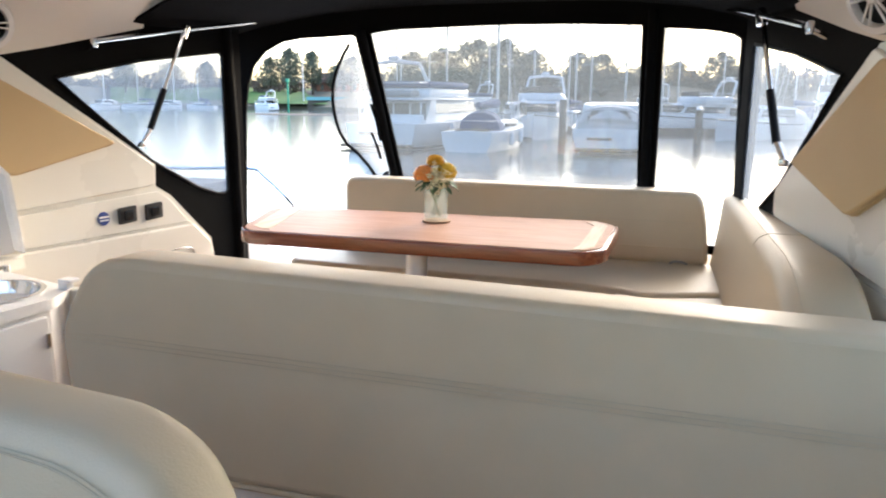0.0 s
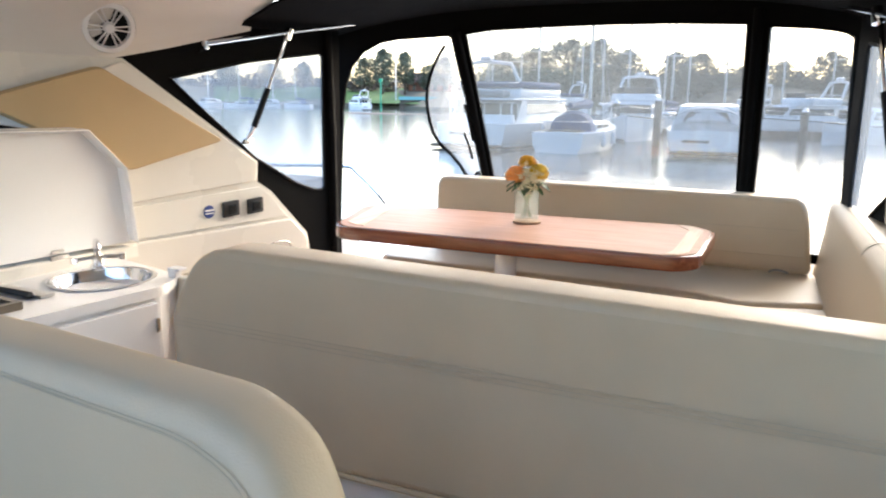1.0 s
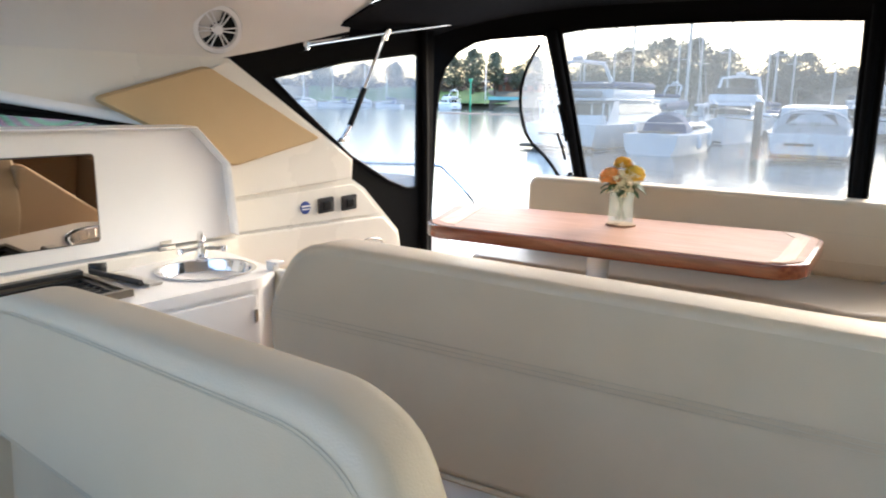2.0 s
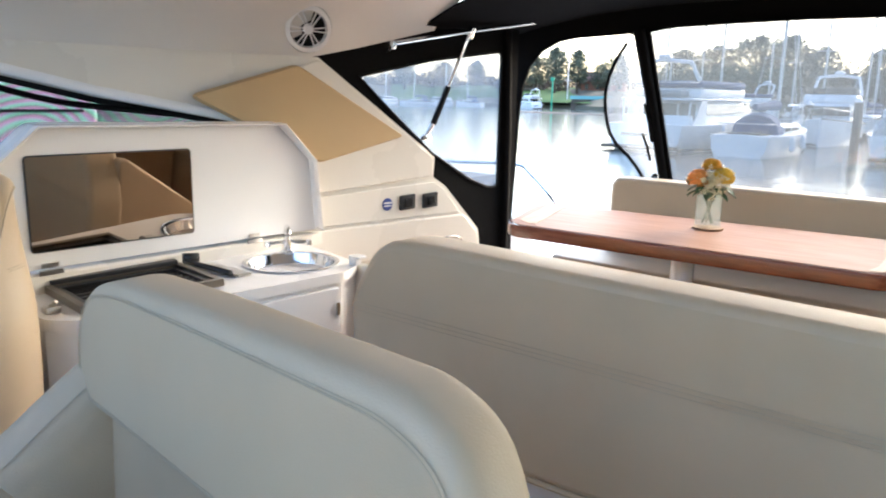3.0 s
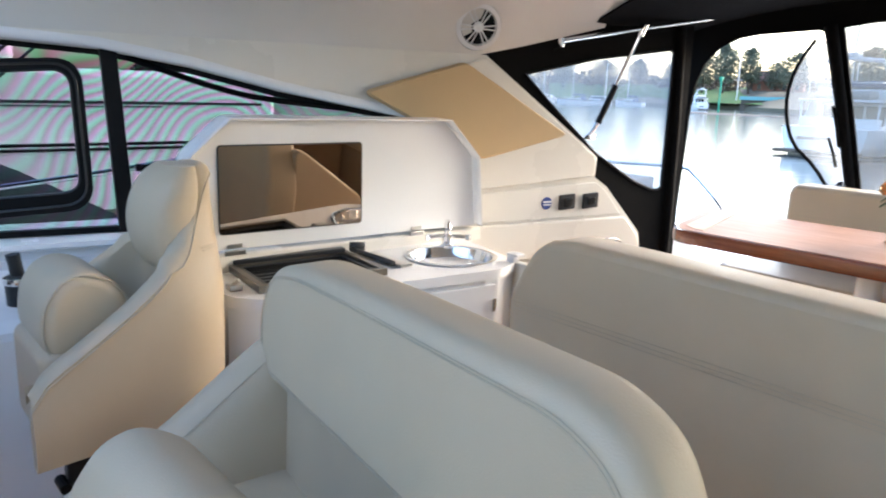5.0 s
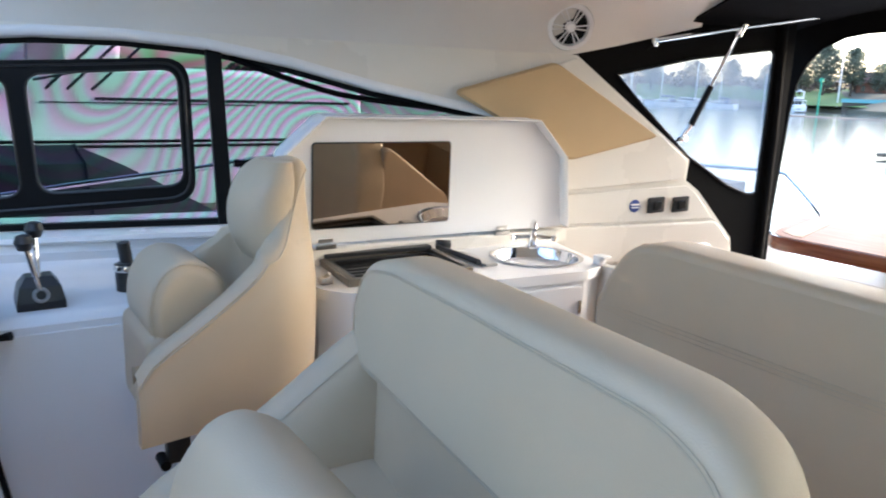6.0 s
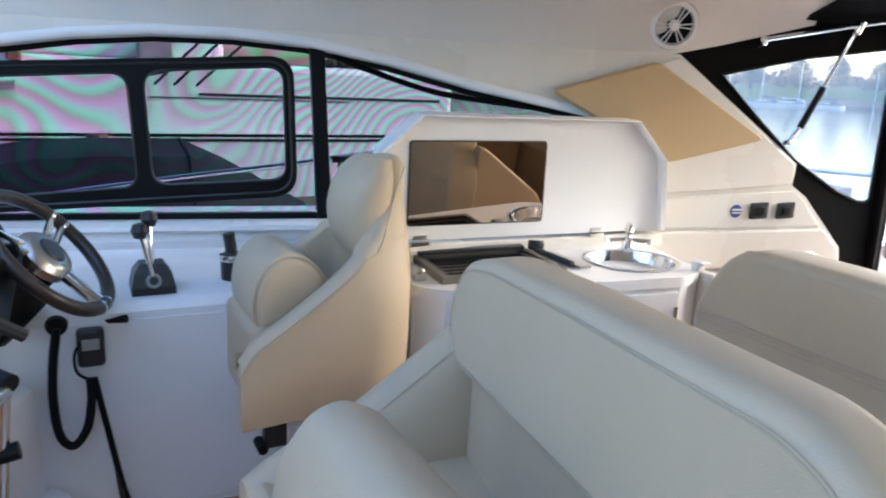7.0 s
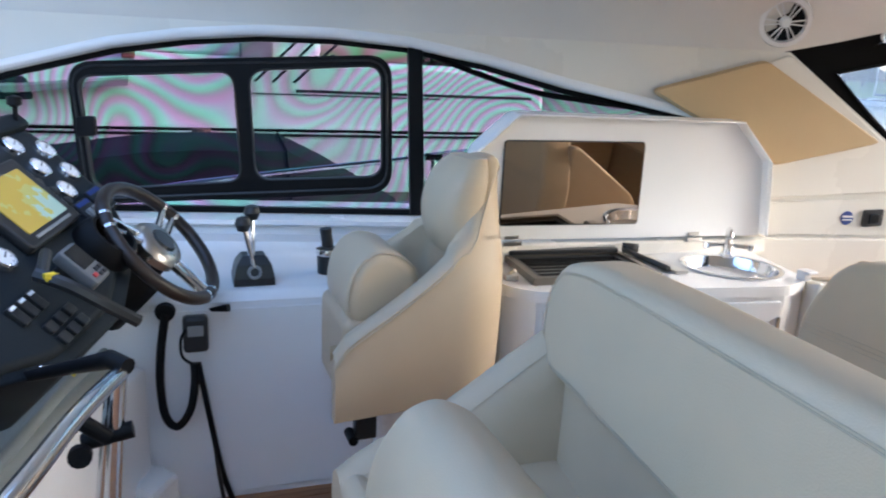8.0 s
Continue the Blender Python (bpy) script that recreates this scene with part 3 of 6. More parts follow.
sink = thing("sink", (*SINK, 0.875), "round polished steel sink bowl in the worktop", "sink")
part("bowl", lathe([(0.165, 0.0), (0.167, 0.004), (0.158, 0.006), (0.149, 0.002), (0.142, -0.02), (0.120, -0.075), (0.080, -0.105), (0.022, -0.112), (0.0, -0.112)], 48, Matrix.Translation((*SINK, 0.876))), CHROME, sink)
part("drain", lathe([(0.0, 0.004), (0.02, 0.003), (0.024, 0.0), (0.0, 0.0)], 20, Matrix.Translation((*SINK, 0.766))), STEEL, sink)
tap = thing("tap", (-2.10, 1.47, 0.876), "chrome mixer tap with cross lever", "tap")
part("base", lathe([(0.0, 0.05), (0.018, 0.05), (0.02, 0.012), (0.026, 0.006), (0.026, 0.0), (0.0, 0.0)], 20, Matrix.Translation((-2.10, 1.47, 0.876))), CHROME, tap)
part("spout", tube([(-2.10, 1.47, 0.92), (-2.10, 1.47, 0.962), (-2.09, 1.462, 0.975), (-2.06, 1.44, 0.972), (-2.045, 1.43, 0.955)], 0.011, 10, smooth=4), CHROME, tap)
part("lever", joined(tube([(-2.13, 1.40, 0.915), (-2.10, 1.47, 0.92), (-2.06, 1.54, 0.912)], 0.008, 8), tube([(-2.128, 1.40, 0.905), (-2.128, 1.40, 0.925)], 0.012, 10), tube([(-2.06, 1.54, 0.902), (-2.06, 1.54, 0.922)], 0.012, 10)), CHROME, tap)
hob = thing("hob", (-2.03, 0.84, 0.875), "dark glass hob in a steel tray with folded black lid", "hob")
def hobp(a, b, d):
    return Vector((-2.035 + 0.05 * a + b, 0.83 + a - 0.12 * b, 0.876 + d))
part("tray", sheet([(-0.215, -0.145), (0.215, -0.145), (0.215, 0.155), (-0.215, 0.155)], [[(-0.195, -0.125), (0.195, -0.125), (0.195, 0.135), (-0.195, 0.135)]], hobp, 0.0, 0.022), DARKSTEEL, hob, smooth=False)
part("inner_tray", sheet([(-0.195, -0.125), (0.195, -0.125), (0.195, 0.135), (-0.195, 0.135)], [[(-0.175, -0.105), (0.175, -0.105), (0.175, 0.115), (-0.175, 0.115)]], hobp, 0.0, 0.014), PLASTIC, hob, smooth=False)
part("glass", prism(rounded([(-0.176, -0.106), (0.176, -0.106), (0.176, 0.116), (-0.176, 0.116)], 0.01), hobp, 0.0, 0.008, 0.002), DARKGLASS, hob)
for k in range(6):
    b0 = -0.09 + k * 0.036
    part("grill_bar", tube([hobp(-0.17, b0, 0.0125), hobp(0.17, b0, 0.0125)], 0.0025, 6), RUBBER, hob)
part("lid_bar", prism(rounded([(-0.2, -0.15), (0.20, -0.15), (0.20, -0.115), (-0.2, -0.115)], 0.006), hobp, 0.022, 0.036, 0.003), PLASTIC, hob)
part("handle", joined(tube([hobp(0.225, -0.12, 0.028), hobp(0.285, 0.075, 0.012)], 0.010, 8), tube([hobp(0.225, -0.135, 0.036), hobp(0.275, -0.115, 0.034)], 0.016, 8)), PLASTIC, hob)
part("side_bar", prism([(0.235, -0.13), (0.32, -0.10), (0.345, 0.10), (0.30, 0.10)], hobp, 0.0, 0.010, 0.002), STEEL, hob)
part("catch", joined(rbox((-1.985, 0.535, 0.876), (-1.95, 0.575, 0.895), 0.004), tube([(-1.97, 0.55, 0.89), (-1.945, 0.56, 0.91)], 0.006, 8)), STEEL, hob)
bin_ = thing("black_box", (-2.05, 0.45, FLOOR), "small black and grey box beside the galley", "box")
part("body", rbox((-2.13, 0.40, FLOOR), (-2.0, 0.50, 0.60), 0.012), PLASTIC, bin_)
part("rim", rbox((-2.135, 0.395, 0.60), (-1.995, 0.505, 0.625), 0.01), GREYM, bin_)

# ---- dinette ----
def stitched(points, parent, r=0.0010):
    part("stitching", tube(points, r, 5), STITCH, parent)
div = thing("dinette_backrest", (-0.4, 1.28, FLOOR), "long cream vinyl dinette backrest with stitched seam", "seat back")
def divp(a, b, d):
    lean = 0.05 * max(0.0, b - 0.9) / 0.17
    return Vector((a, 1.2 + d + lean * 0.5 + 0.015 * (a + 0.4), b))
whole = [(-1.47, 0.515), (1.0, 0.51), (1.0, 1.025), (-1.30, 1.066), (-1.375, 1.052), (-1.42, 1.015), (-1.46, 0.94), (-1.488, 0.860)]
part("cushion", prism(rounded(whole, 0.03, 4), divp, 0.0, 0.15, 0.024, 4), VINYL, div)
for dz in (-0.012, 0.0, 0.012):
    stitched([divp(-1.475 + i * 0.165, 0.858 + dz - (i * 0.165) * 0.010, -0.0005) for i in range(16)], div, 0.0009)
part("bottom_piping", tube([divp(-1.46, 0.515, 0.004), divp(1.0, 0.51, 0.004)], 0.008, 8), VINYL, div)
part("base", rbox((-1.42, 1.25, FLOOR), (1.0, 1.40, 0.512), 0.01), WHITE, div)
part("seat", rbox((-1.40, 1.37, 0.64), (0.2, 1.75, 0.76), 0.03, 4), VINYL, div)
part("seat_base", rbox((-1.38, 1.38, FLOOR), (0.2, 1.70, 0.64), 0.01), SHELLV, div)
part("end_wing", prism(rounded([(1.33, 0.54), (1.72, 0.54), (1.74, 0.74), (1.70, 0.80), (1.36, 1.03), (1.32, 1.03)], 0.02, 3), lambda a, b, d: Vector((-1.46 + d, a, b)), 0.0, 0.05, 0.012, 3), SHELLV, div, "sloping tan vinyl end wing")

bench = thing("stern_bench", (-0.7, 3.0, FLOOR), "cream vinyl stern bench with tan lower band", "bench")
yb = lambda a, b, d: Vector((a, 2.985 + d + 0.04 * max(0, b - 0.8) - 0.0, b))
part("back_cushion", prism(rounded([(-1.53, 0.778), (0.155, 0.778), (0.138, 0.958), (0.12, 1.05), (0.09, 1.09), (-1.51, 1.095), (-1.533, 1.06)], 0.03, 4), yb, 0.0, 0.14, 0.025, 4), VINYL, bench)
part("back_band", prism([(-1.50, 0.80), (0.125, 0.80), (0.125, 0.852), (-1.50, 0.852)], yb, -0.003, 0.02, 0.002, 2), SHELLV, bench)
part("cushion", prism(rounded([(-1.60, 2.56), (-1.55, 2.50), (-0.20, 2.47), (-0.10, 2.42), (0.24, 2.52), (0.2, 3.02), (-1.55, 3.02)], 0.04, 4), flatz, 0.685, 0.782, 0.03, 4), VINYL, bench)
part("base", rbox((-1.50, 2.62, FLOOR), (0.25, 3.1, 0.684), 0.015), SHELLV, bench)
stitched([yb(-1.5 + i * 0.1, 0.9605, -0.001) for i in range(17)], bench)
part("pull_strap", tube([(0.0, 2.965, 0.785), (0.02, 2.955, 0.797), (0.05, 2.955, 0.795), (0.07, 2.97, 0.785)], 0.005, 6, smooth=3), GREYM, bench)
pbench = thing("side_bench", (0.2, 2.0, FLOOR), "cream vinyl side bench with curved leaning backrest", "bench")
rings = []
for i in range(25):
    y = 3.06 - i * (3.06 - 1.36) / 24
    e = 1 - max(0.0, 1 - i / 1.3) ** 2
    zt = 0.92 + 0.175 * math.sqrt(max(0.12, e))
    xi = 0.165 + 0.06 * (3.06 - y) / 1.7
    xo = 0.25 + 0.175 * min(1.0, (3.06 - y) / 1.45) ** 0.85
    zt -= 0.10 * max(0.0, (i - 19) / 5) ** 2
    rin = min(0.05, (xo - xi - 0.03) * 0.5)
    sec = [(xi, 0.78), (xi + 0.012, 0.86), (xi + 0.022, 0.93)]
    sec += [(xi + 0.028 + rin * (1 - math.cos(a)), zt - rin + rin * math.sin(a)) for a in [math.pi / 2 * k / 6 for k in range(7)]]
    sec += [(xo - 0.03 + 0.03 * math.sin(a), zt - 0.03 + 0.03 * math.cos(a)) for a in [math.pi / 2 * k / 4 for k in range(5)]]
    sec += [(xo + 0.01, 0.88), (xo + 0.01, 0.7), (xi, 0.7)]
    rings.append([Vector((x, y, z)) for x, z in sec])
part("backrest", loft(rings), VINYL, pbench)
part("cushion", prism(rounded([(-0.12, 1.75), (0.26, 1.75), (0.24, 2.50), (-0.08, 2.40), (-0.19, 2.44)], 0.04, 4), flatz, 0.68, 0.775, 0.03, 4), VINYL, pbench)
part("base", rbox((-0.08, 1.75, FLOOR), (0.28, 2.60, 0.68), 0.015), SHELLV, pbench)
stitched([v + Vector((-0.0006, 0, 0.0006)) for v in rings[15][4:14]], pbench)
stitched([Vector((r[8].x, r[8].y, r[8].z + 0.0004)) for r in rings[3:]], pbench)

table = thing("dining_table", (-0.93, 2.38, FLOOR), "varnished cherry cockpit table with pale end inlays", "table")
TOP = [(-1.49, 2.05), (-0.26, 2.075), (-0.195, 2.15), (-0.19, 2.64), (-0.27, 2.745), (-1.655, 2.665), (-1.70, 2.58), (-1.555, 2.12)]
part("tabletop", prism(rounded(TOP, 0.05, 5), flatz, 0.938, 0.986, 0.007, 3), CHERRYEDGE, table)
INS = [(a + (-0.93 - a) * 0.022, b + (2.39 - b) * 0.05) for a, b in TOP]
part("veneer", prism(rounded(INS, 0.045, 5), flatz, 0.984, 0.9885), CHERRY, table)
part("inlay", prism([(-0.30, 2.105), (-0.262, 2.108), (-0.235, 2.17), (-0.235, 2.62), (-0.29, 2.70), (-0.335, 2.697), (-0.285, 2.60), (-0.285, 2.18)], flatz, 0.986, 0.9905), MAPLE, table)
part("inlay", prism([(-1.45, 2.105), (-1.415, 2.105), (-1.56, 2.61), (-1.61, 2.61), (-1.63, 2.56), (-1.515, 2.15)], flatz, 0.986, 0.9905), MAPLE, table)
part("leg", tube([(-0.93, 2.36, FLOOR), (-0.93, 2.36, 0.94)], 0.042, 20), WHITE, table)
part("foot_plate", lathe([(0.0, 0.02), (0.09, 0.016), (0.11, 0.0), (0.0, 0.0)], 28, Matrix.Translation((-0.93, 2.36, FLOOR))), STEEL, table)

# ---- flowers on the table ----
GLASS = clear("vase_glass", (0.90, 0.94, 0.93), 0.03, (0.9, 0.95, 0.93), 0.12)
LEAF = surface("leaf", (0.07, 0.14, 0.06), 0.5, dark=0.6, scale=40)
PETAL_O = surface("orange_petal", (0.85, 0.36, 0.10), 0.6, dark=0.8, scale=50)
PETAL_Y = surface("yellow_petal", (0.80, 0.56, 0.06), 0.6, dark=0.8, scale=50)
PETAL_A = surface("amber_petal", (0.75, 0.40, 0.02), 0.6, dark=0.75, scale=50)
PETAL_C = surface("cream_petal", (0.78, 0.76, 0.52), 0.6, dark=0.85, scale=50)
CORK = surface("cork", (0.42, 0.25, 0.14), 0.8, dark=0.7, scale=90)
V = Vector((-0.89, 2.485, 0.9905))
coaster = thing("coaster", V, "round cork coaster on the table", "coaster")
part("disc", lathe([(0.0, 0.006), (0.054, 0.006), (0.056, 0.003), (0.055, 0.0), (0.0, 0.0)], 32, Matrix.Translation(V)), CORK, coaster)
vase = thing("flower_vase", V + Vector((0, 0, 0.006)), "clear glass vase with orange, yellow and cream flowers", "vase")
B = V + Vector((-0.004, 0, 0.006))
pane(part("glass", lathe([(0.0, 0.0), (0.044, 0.0), (0.0475, 0.006), (0.0475, 0.126), (0.0445, 0.126), (0.0445, 0.012), (0.0, 0.012)], 32, Matrix.Translation(B)), GLASS, vase))
rnd = random.Random(4)
for k in range(7):
    a = k * 0.9
    part("stem", tube([B + Vector((0.02 * math.cos(a + 2), 0.02 * math.sin(a + 2), 0.014)), B + Vector((0.006 * math.cos(a), 0.006 * math.sin(a), 0.08)), B + Vector((0.035 * math.cos(a), 0.035 * math.sin(a), 0.15))], 0.0028, 6), LEAF, vase)
def bloom(at, r, n, mat, name, cup):
    bm = bmesh.new()
    for k in range(n):
        ring = k / n
        a = k * 2.39996
        tilt = 0.15 + 2.3 * ring
        d = Vector((math.cos(a) * math.sin(tilt), math.sin(a) * math.sin(tilt), math.cos(tilt)))
        s = Vector((-math.sin(a), math.cos(a), 0))
        up = d.cross(s)
        w = r * (0.28 + 0.3 * ring)
        c = at + d * r * (0.35 + 0.55 * ring)
        tip = c + d * r * 0.25 * cup - up * r * 0.25
        vs = [bm.verts.new(p) for p in (at + d * r * 0.15, c - s * w, c - s * w * 0.6 + up * w * 0.8, c + up * w + d * r * 0.06, c + s * w * 0.6 + up * w * 0.8, c + s * w)]
        bm.faces.new(vs)
    return part(name, bm, mat, vase)
bloom(B + Vector((-0.038, -0.02, 0.185)), 0.048, 40, PETAL_O, "rose", 1)
bloom(B + Vector((-0.006, 0.0, 0.235)), 0.034, 34, PETAL_A, "aster", 1)
bloom(B + Vector((0.012, -0.012, 0.238)), 0.026, 30, PETAL_A, "aster", 1)
bloom(B + Vector((0.042, 0.0, 0.198)), 0.044, 40, PETAL_Y, "rose", 1)
bloom(B + Vector((-0.066, 0.0, 0.18)), 0.03, 30, PETAL_C, "rose", 1)
bm = bmesh.new()
for k in range(170):
    c = B + Vector((0.014, -0.03, 0.172)) + Vector([rnd.gauss(0, 0.023) for _ in range(3)])
    q = Euler([rnd.uniform(0, 6) for _ in range(3)]).to_matrix()
    for j in range(4):
        a = j * math.pi / 2
        vs = [bm.verts.new(c + q @ Vector(p)) for p in ((0, 0, 0), (0.008 * math.cos(a - 0.5), 0.008 * math.sin(a - 0.5), 0.002), (0.012 * math.cos(a), 0.012 * math.sin(a), 0.003), (0.008 * math.cos(a + 0.5), 0.008 * math.sin(a + 0.5), 0.002))]
        bm.faces.new(vs)
part("hydrangea", bm, PETAL_C, vase, smooth=False)
for k in range(14):
    a = k * 0.47 + 0.2
    d = Vector((math.cos(a), math.sin(a), 0))
    s = Vector((-d.y, d.x, 0))
    c = B + d * 0.035 + Vector((0, 0, 0.142 + 0.012 * math.sin(3 * k)))
    l = 0.045 + 0.012 * math.cos(2 * k)
    bm = bmesh.new()
    row = [[c + d * l * t + s * w * l * 0.33 * math.sin(math.pi * (t * 0.9 + 0.05)) + Vector((0, 0, -0.5 * l * t * t + abs(w) * 0.006)) for w in (-1, 0, 1)] for t in (0, 0.25, 0.5, 0.75, 1)]
    vs = [[bm.verts.new(p) for p in r] for r in row]
    for r0, r1 in zip(vs, vs[1:]):
        for i in range(2):
            bm.faces.new((r0[i], r0[i + 1], r1[i + 1], r1[i]))
    part("leaf", bm, LEAF, vase)

# ---- helm chair ----
def smooth01(t):
    t = max(0.0, min(1.0, t))
    return t * t * (3 - 2 * t)
def helm_chair():
    x0, x1, yf, yb, zlow = -2.175, -1.735, -0.022, 0.462, 0.595
    mid, r = (x0 + x1) / 2, 0.15
    c = thing("helm_chair", (-1.98, 0.2, FLOOR), "cream vinyl bucket helm chair with flip-up bolster", "chair")
    # plan of the wrap-round shell: port arm, rounded corner, back, and the same again to starboard
    plan = [(x1, yf + (yb - r - yf) * k / 10, Vector((1, 0, 0)), 0.75 * k / 10) for k in range(11)]
    plan += [(x1 - r + r * math.cos(a), yb - r + r * math.sin(a), Vector((math.cos(a), math.sin(a), 0)), 0.75 + 0.25 * k / 8) for k, a in [(k, k * math.pi / 16) for k in range(1, 9)]]
    half = list(plan)
    plan += [(x1 - r - (x1 - x0 - 2 * r) * k / 6, yb, Vector((0, 1, 0)), 1.0) for k in range(1, 6)]
    plan += [(x0 + x1 - x, y, Vector((-n.x, n.y, 0)), t) for x, y, n, t in half[::-1]]

    def height(t):
        rise = 0.805 + 0.235 * (t / 0.76) ** 1.15 if t < 0.76 else 1.04 + 0.195 * smooth01((t - 0.76) / 0.20)
        return rise - 0.035 * max(0.0, 1 - t / 0.12) ** 2

    def spot(x, y, n, t, z, d):
        pinch = smooth01((z - 0.93) / 0.24)
        lean = 0.10 * max(0.0, z - 0.9)
        return Vector((mid + (x - mid) * (1 - 0.40 * pinch), y - 0.045 * pinch * (1 - t) / 0.28 * (t > 0.72) + lean * 0.2, z)) + n * d
    outer, lining, seam = [], [], []
    for x, y, n, t in plan:
        zt = height(t)
        crown = 0.02 * (1 - ((x - mid) / (x1 - mid)) ** 2) if t > 0.9 else 0.0
        zt += crown
        zs = zt - 0.032
        low = zlow + 0.03 * t
        th = 0.058 + 0.03 * smooth01((t - 0.6) / 0.3)
        outer.append([spot(x, y, n, t, low + (zs - low) * k / 9, 0.012 * math.sin(math.pi * (0.1 + 0.9 * k / 9))) for k in range(10)] + [spot(x, y, n, t, zs - 0.006, -0.03), spot(x, y, n, t, low, -0.03)])
        roll = [(0.002, zs), (0.003, zs + 0.010), (-0.004, zs + 0.022), (-0.018, zt), (-0.034, zt), (-th + 0.008, zt - 0.012), (-th, zt - 0.035)]
        inside = [(-th - 0.004 - 0.035 * math.sin(math.pi * k / 6) * smooth01((t - 0.7) / 0.3), zt - 0.035 - (zt - 0.035 - 0.78) * k / 6) for k in range(1, 7)]
        lining.append([spot(x, y, n, t, z, d) for d, z in roll + inside])
        seam.append(spot(x, y, n, t, zs + 0.002, 0.004))
    part("shell", loft(outer), SHELLV, c, "beige vinyl wrap-round shell")
    part("lining", loft(lining, closed=False), VINYL, c, "cream rolled rim and inner lining")
    part("piping", tube(seam, 0.0022, 6), STITCH, c)
    # headrest pad bulging forward from the back
    secs = []
    for i in range(15):
        t = i / 14
        z = 0.985 + t * 0.262
        swell = math.sin(math.pi * min(1.0, 0.16 + 0.80 * t)) ** 0.5
        w = 0.127 * (1 - 0.30 * max(0.0, (t - 0.75) / 0.25) ** 2)
        yfr, ybk = 0.405 - 0.125 * swell, 0.43
        ring = []
        for k in range(24):
            a = 2 * math.pi * k / 24
            ca, sa = math.cos(a), math.sin(a)
            ring.append(Vector((mid + w * abs(ca) ** 0.7 * (1 if ca > 0 else -1), (yfr + ybk) / 2 + (ybk - yfr) / 2 * abs(sa) ** 0.75 * (1 if sa > 0 else -1), z)))
        secs.append(ring)
    part("headrest", loft(secs), VINYL, c, "cream padded headrest")
    part("lumbar_pad", prism(rounded([(-0.15, 0.79), (0.15, 0.79), (0.135, 1.0), (-0.135, 1.0)], 0.05, 4), lambda a, b, d: Vector((mid + a, 0.345 + d + 0.06 * (b - 0.8), b)), 0.0, 0.08, 0.03, 4), VINYL, c)
    for z in (1.046, 1.052):
        part("stitching", tube([spot(x, y, n, t, z, 0.0145) for x, y, n, t in plan if t > 0.8][1:4], 0.0011, 5), STITCH, c)
    part("seat", rbox((-2.13, 0.03, 0.61), (-1.785, 0.40, 0.825), 0.035, 4), VINYL, c)
    prof = [(0.035, 0.82), (0.02, 0.88), (0.03, 0.95), (0.06, 1.0), (0.105, 1.022), (0.16, 1.012), (0.205, 0.975), (0.225, 0.92), (0.20, 0.86), (0.11, 0.82)]
    px = lambda a, b, d: Vector((d, a, b))
    bol = part("bolster", prism(rounded(prof, 0.03, 3), px, -2.09, -1.80, 0.04, 5), VINYL, c)
    part("welt", tube([px(a + (0.12 - a) * 0.04, b + (0.92 - b) * 0.04, -1.806) for a, b in rounded(prof, 0.03, 3)], 0.0022, 5, closed=True), STITCH, bol)
    part("front_pad", rbox((-2.11, 0.012, 0.60), (-1.79, 0.09, 0.845), 0.03, 4), SHELLV, c)
    part("pedestal", tube([(-1.98, 0.2, FLOOR), (-1.98, 0.2, 0.62)], 0.05, 20), WHITE, c)
    part("slider", rbox((-2.08, 0.08, 0.55), (-1.86, 0.38, 0.60), 0.01), PLASTIC, c)
    part("bracket", rbox((-1.88, 0.06, 0.48), (-1.84, 0.12, 0.60), 0.006), PLASTIC, c)
    part("knob", tube([(-1.88, 0.05, 0.49), (-1.82, 0.05, 0.49)], 0.014, 10), RUBBER, c)
helm_chair()

# ---- companion seat ----
seat = thing("companion_seat", (-0.9, 0.2, FLOOR), "cream vinyl companion seat with wide stitched backrest", "seat")
def backp(a, b, d):
    return Vector((a, 0.285 + d * (1 - 0.2 * (a + 1.27)) + 0.10 * (b - 0.9) - 0.162 * (a + 1.26), b))
PAD = [(-1.275, 0.91), (-0.345, 0.95), (-0.275, 0.99), (-0.290, 1.085), (-0.338, 1.168), (-0.417, 1.193), (-0.863, 1.172), (-1.14, 1.153), (-1.26, 1.12), (-1.30, 1.03)]
padr = rounded(PAD, 0.05, 4)
part("backrest", prism(padr, backp, 0.0, 0.125, 0.03, 5), VINYL, seat)
cx, cz = -0.79, 1.05
inn = [(cx + (a - cx) * 0.945, cz + (b - cz) * 0.80) for a, b in padr]
part("front_panel", prism(inn, backp, -0.0005, 0.01, 0.0004), VINYL, seat, "pale front panel")
for k in (1.015, 1.05):
    part("stitching", tube([backp(cx + (a - cx) * 0.945 * (1 + (k - 1) * 0.35), cz + (b - cz) * 0.80 * k, -0.0004) for a, b in padr], 0.0008, 5, closed=True), STITCH, seat)
rings, ridge = [], []
for i in range(15):
    t = i / 14
    y = -0.115 + 0.54 * t
    zt = 0.775 + 0.235 * smooth01(t * 0.95) ** 1.1 + 0.02 * t
    f = 1 - max(0.0, 1 - i / 2.5) ** 2
    zt = 0.62 + (zt - 0.62) * (0.75 + 0.25 * f)
    sl = zt - 0.55
    sec = [(-1.30, 0.55), (-1.312, 0.66), (-1.312, zt - 0.05), (-1.303, zt - 0.018), (-1.283, zt - 0.002), (-1.258, zt), (-1.235, zt - 0.012), (-1.215, zt - 0.035), (-1.195, zt - 0.075), (-1.175, zt - sl * 0.42), (-1.16, zt - sl * 0.65), (-1.15, zt - sl * 0.85), (-1.145, 0.55)]
    rings.append([Vector((x, y, z)) for x, z in sec])
    ridge.append(Vector((-1.225, y, zt - 0.018)))
part("wing", loft(rings), VINYL, seat, "sloping padded side wing")
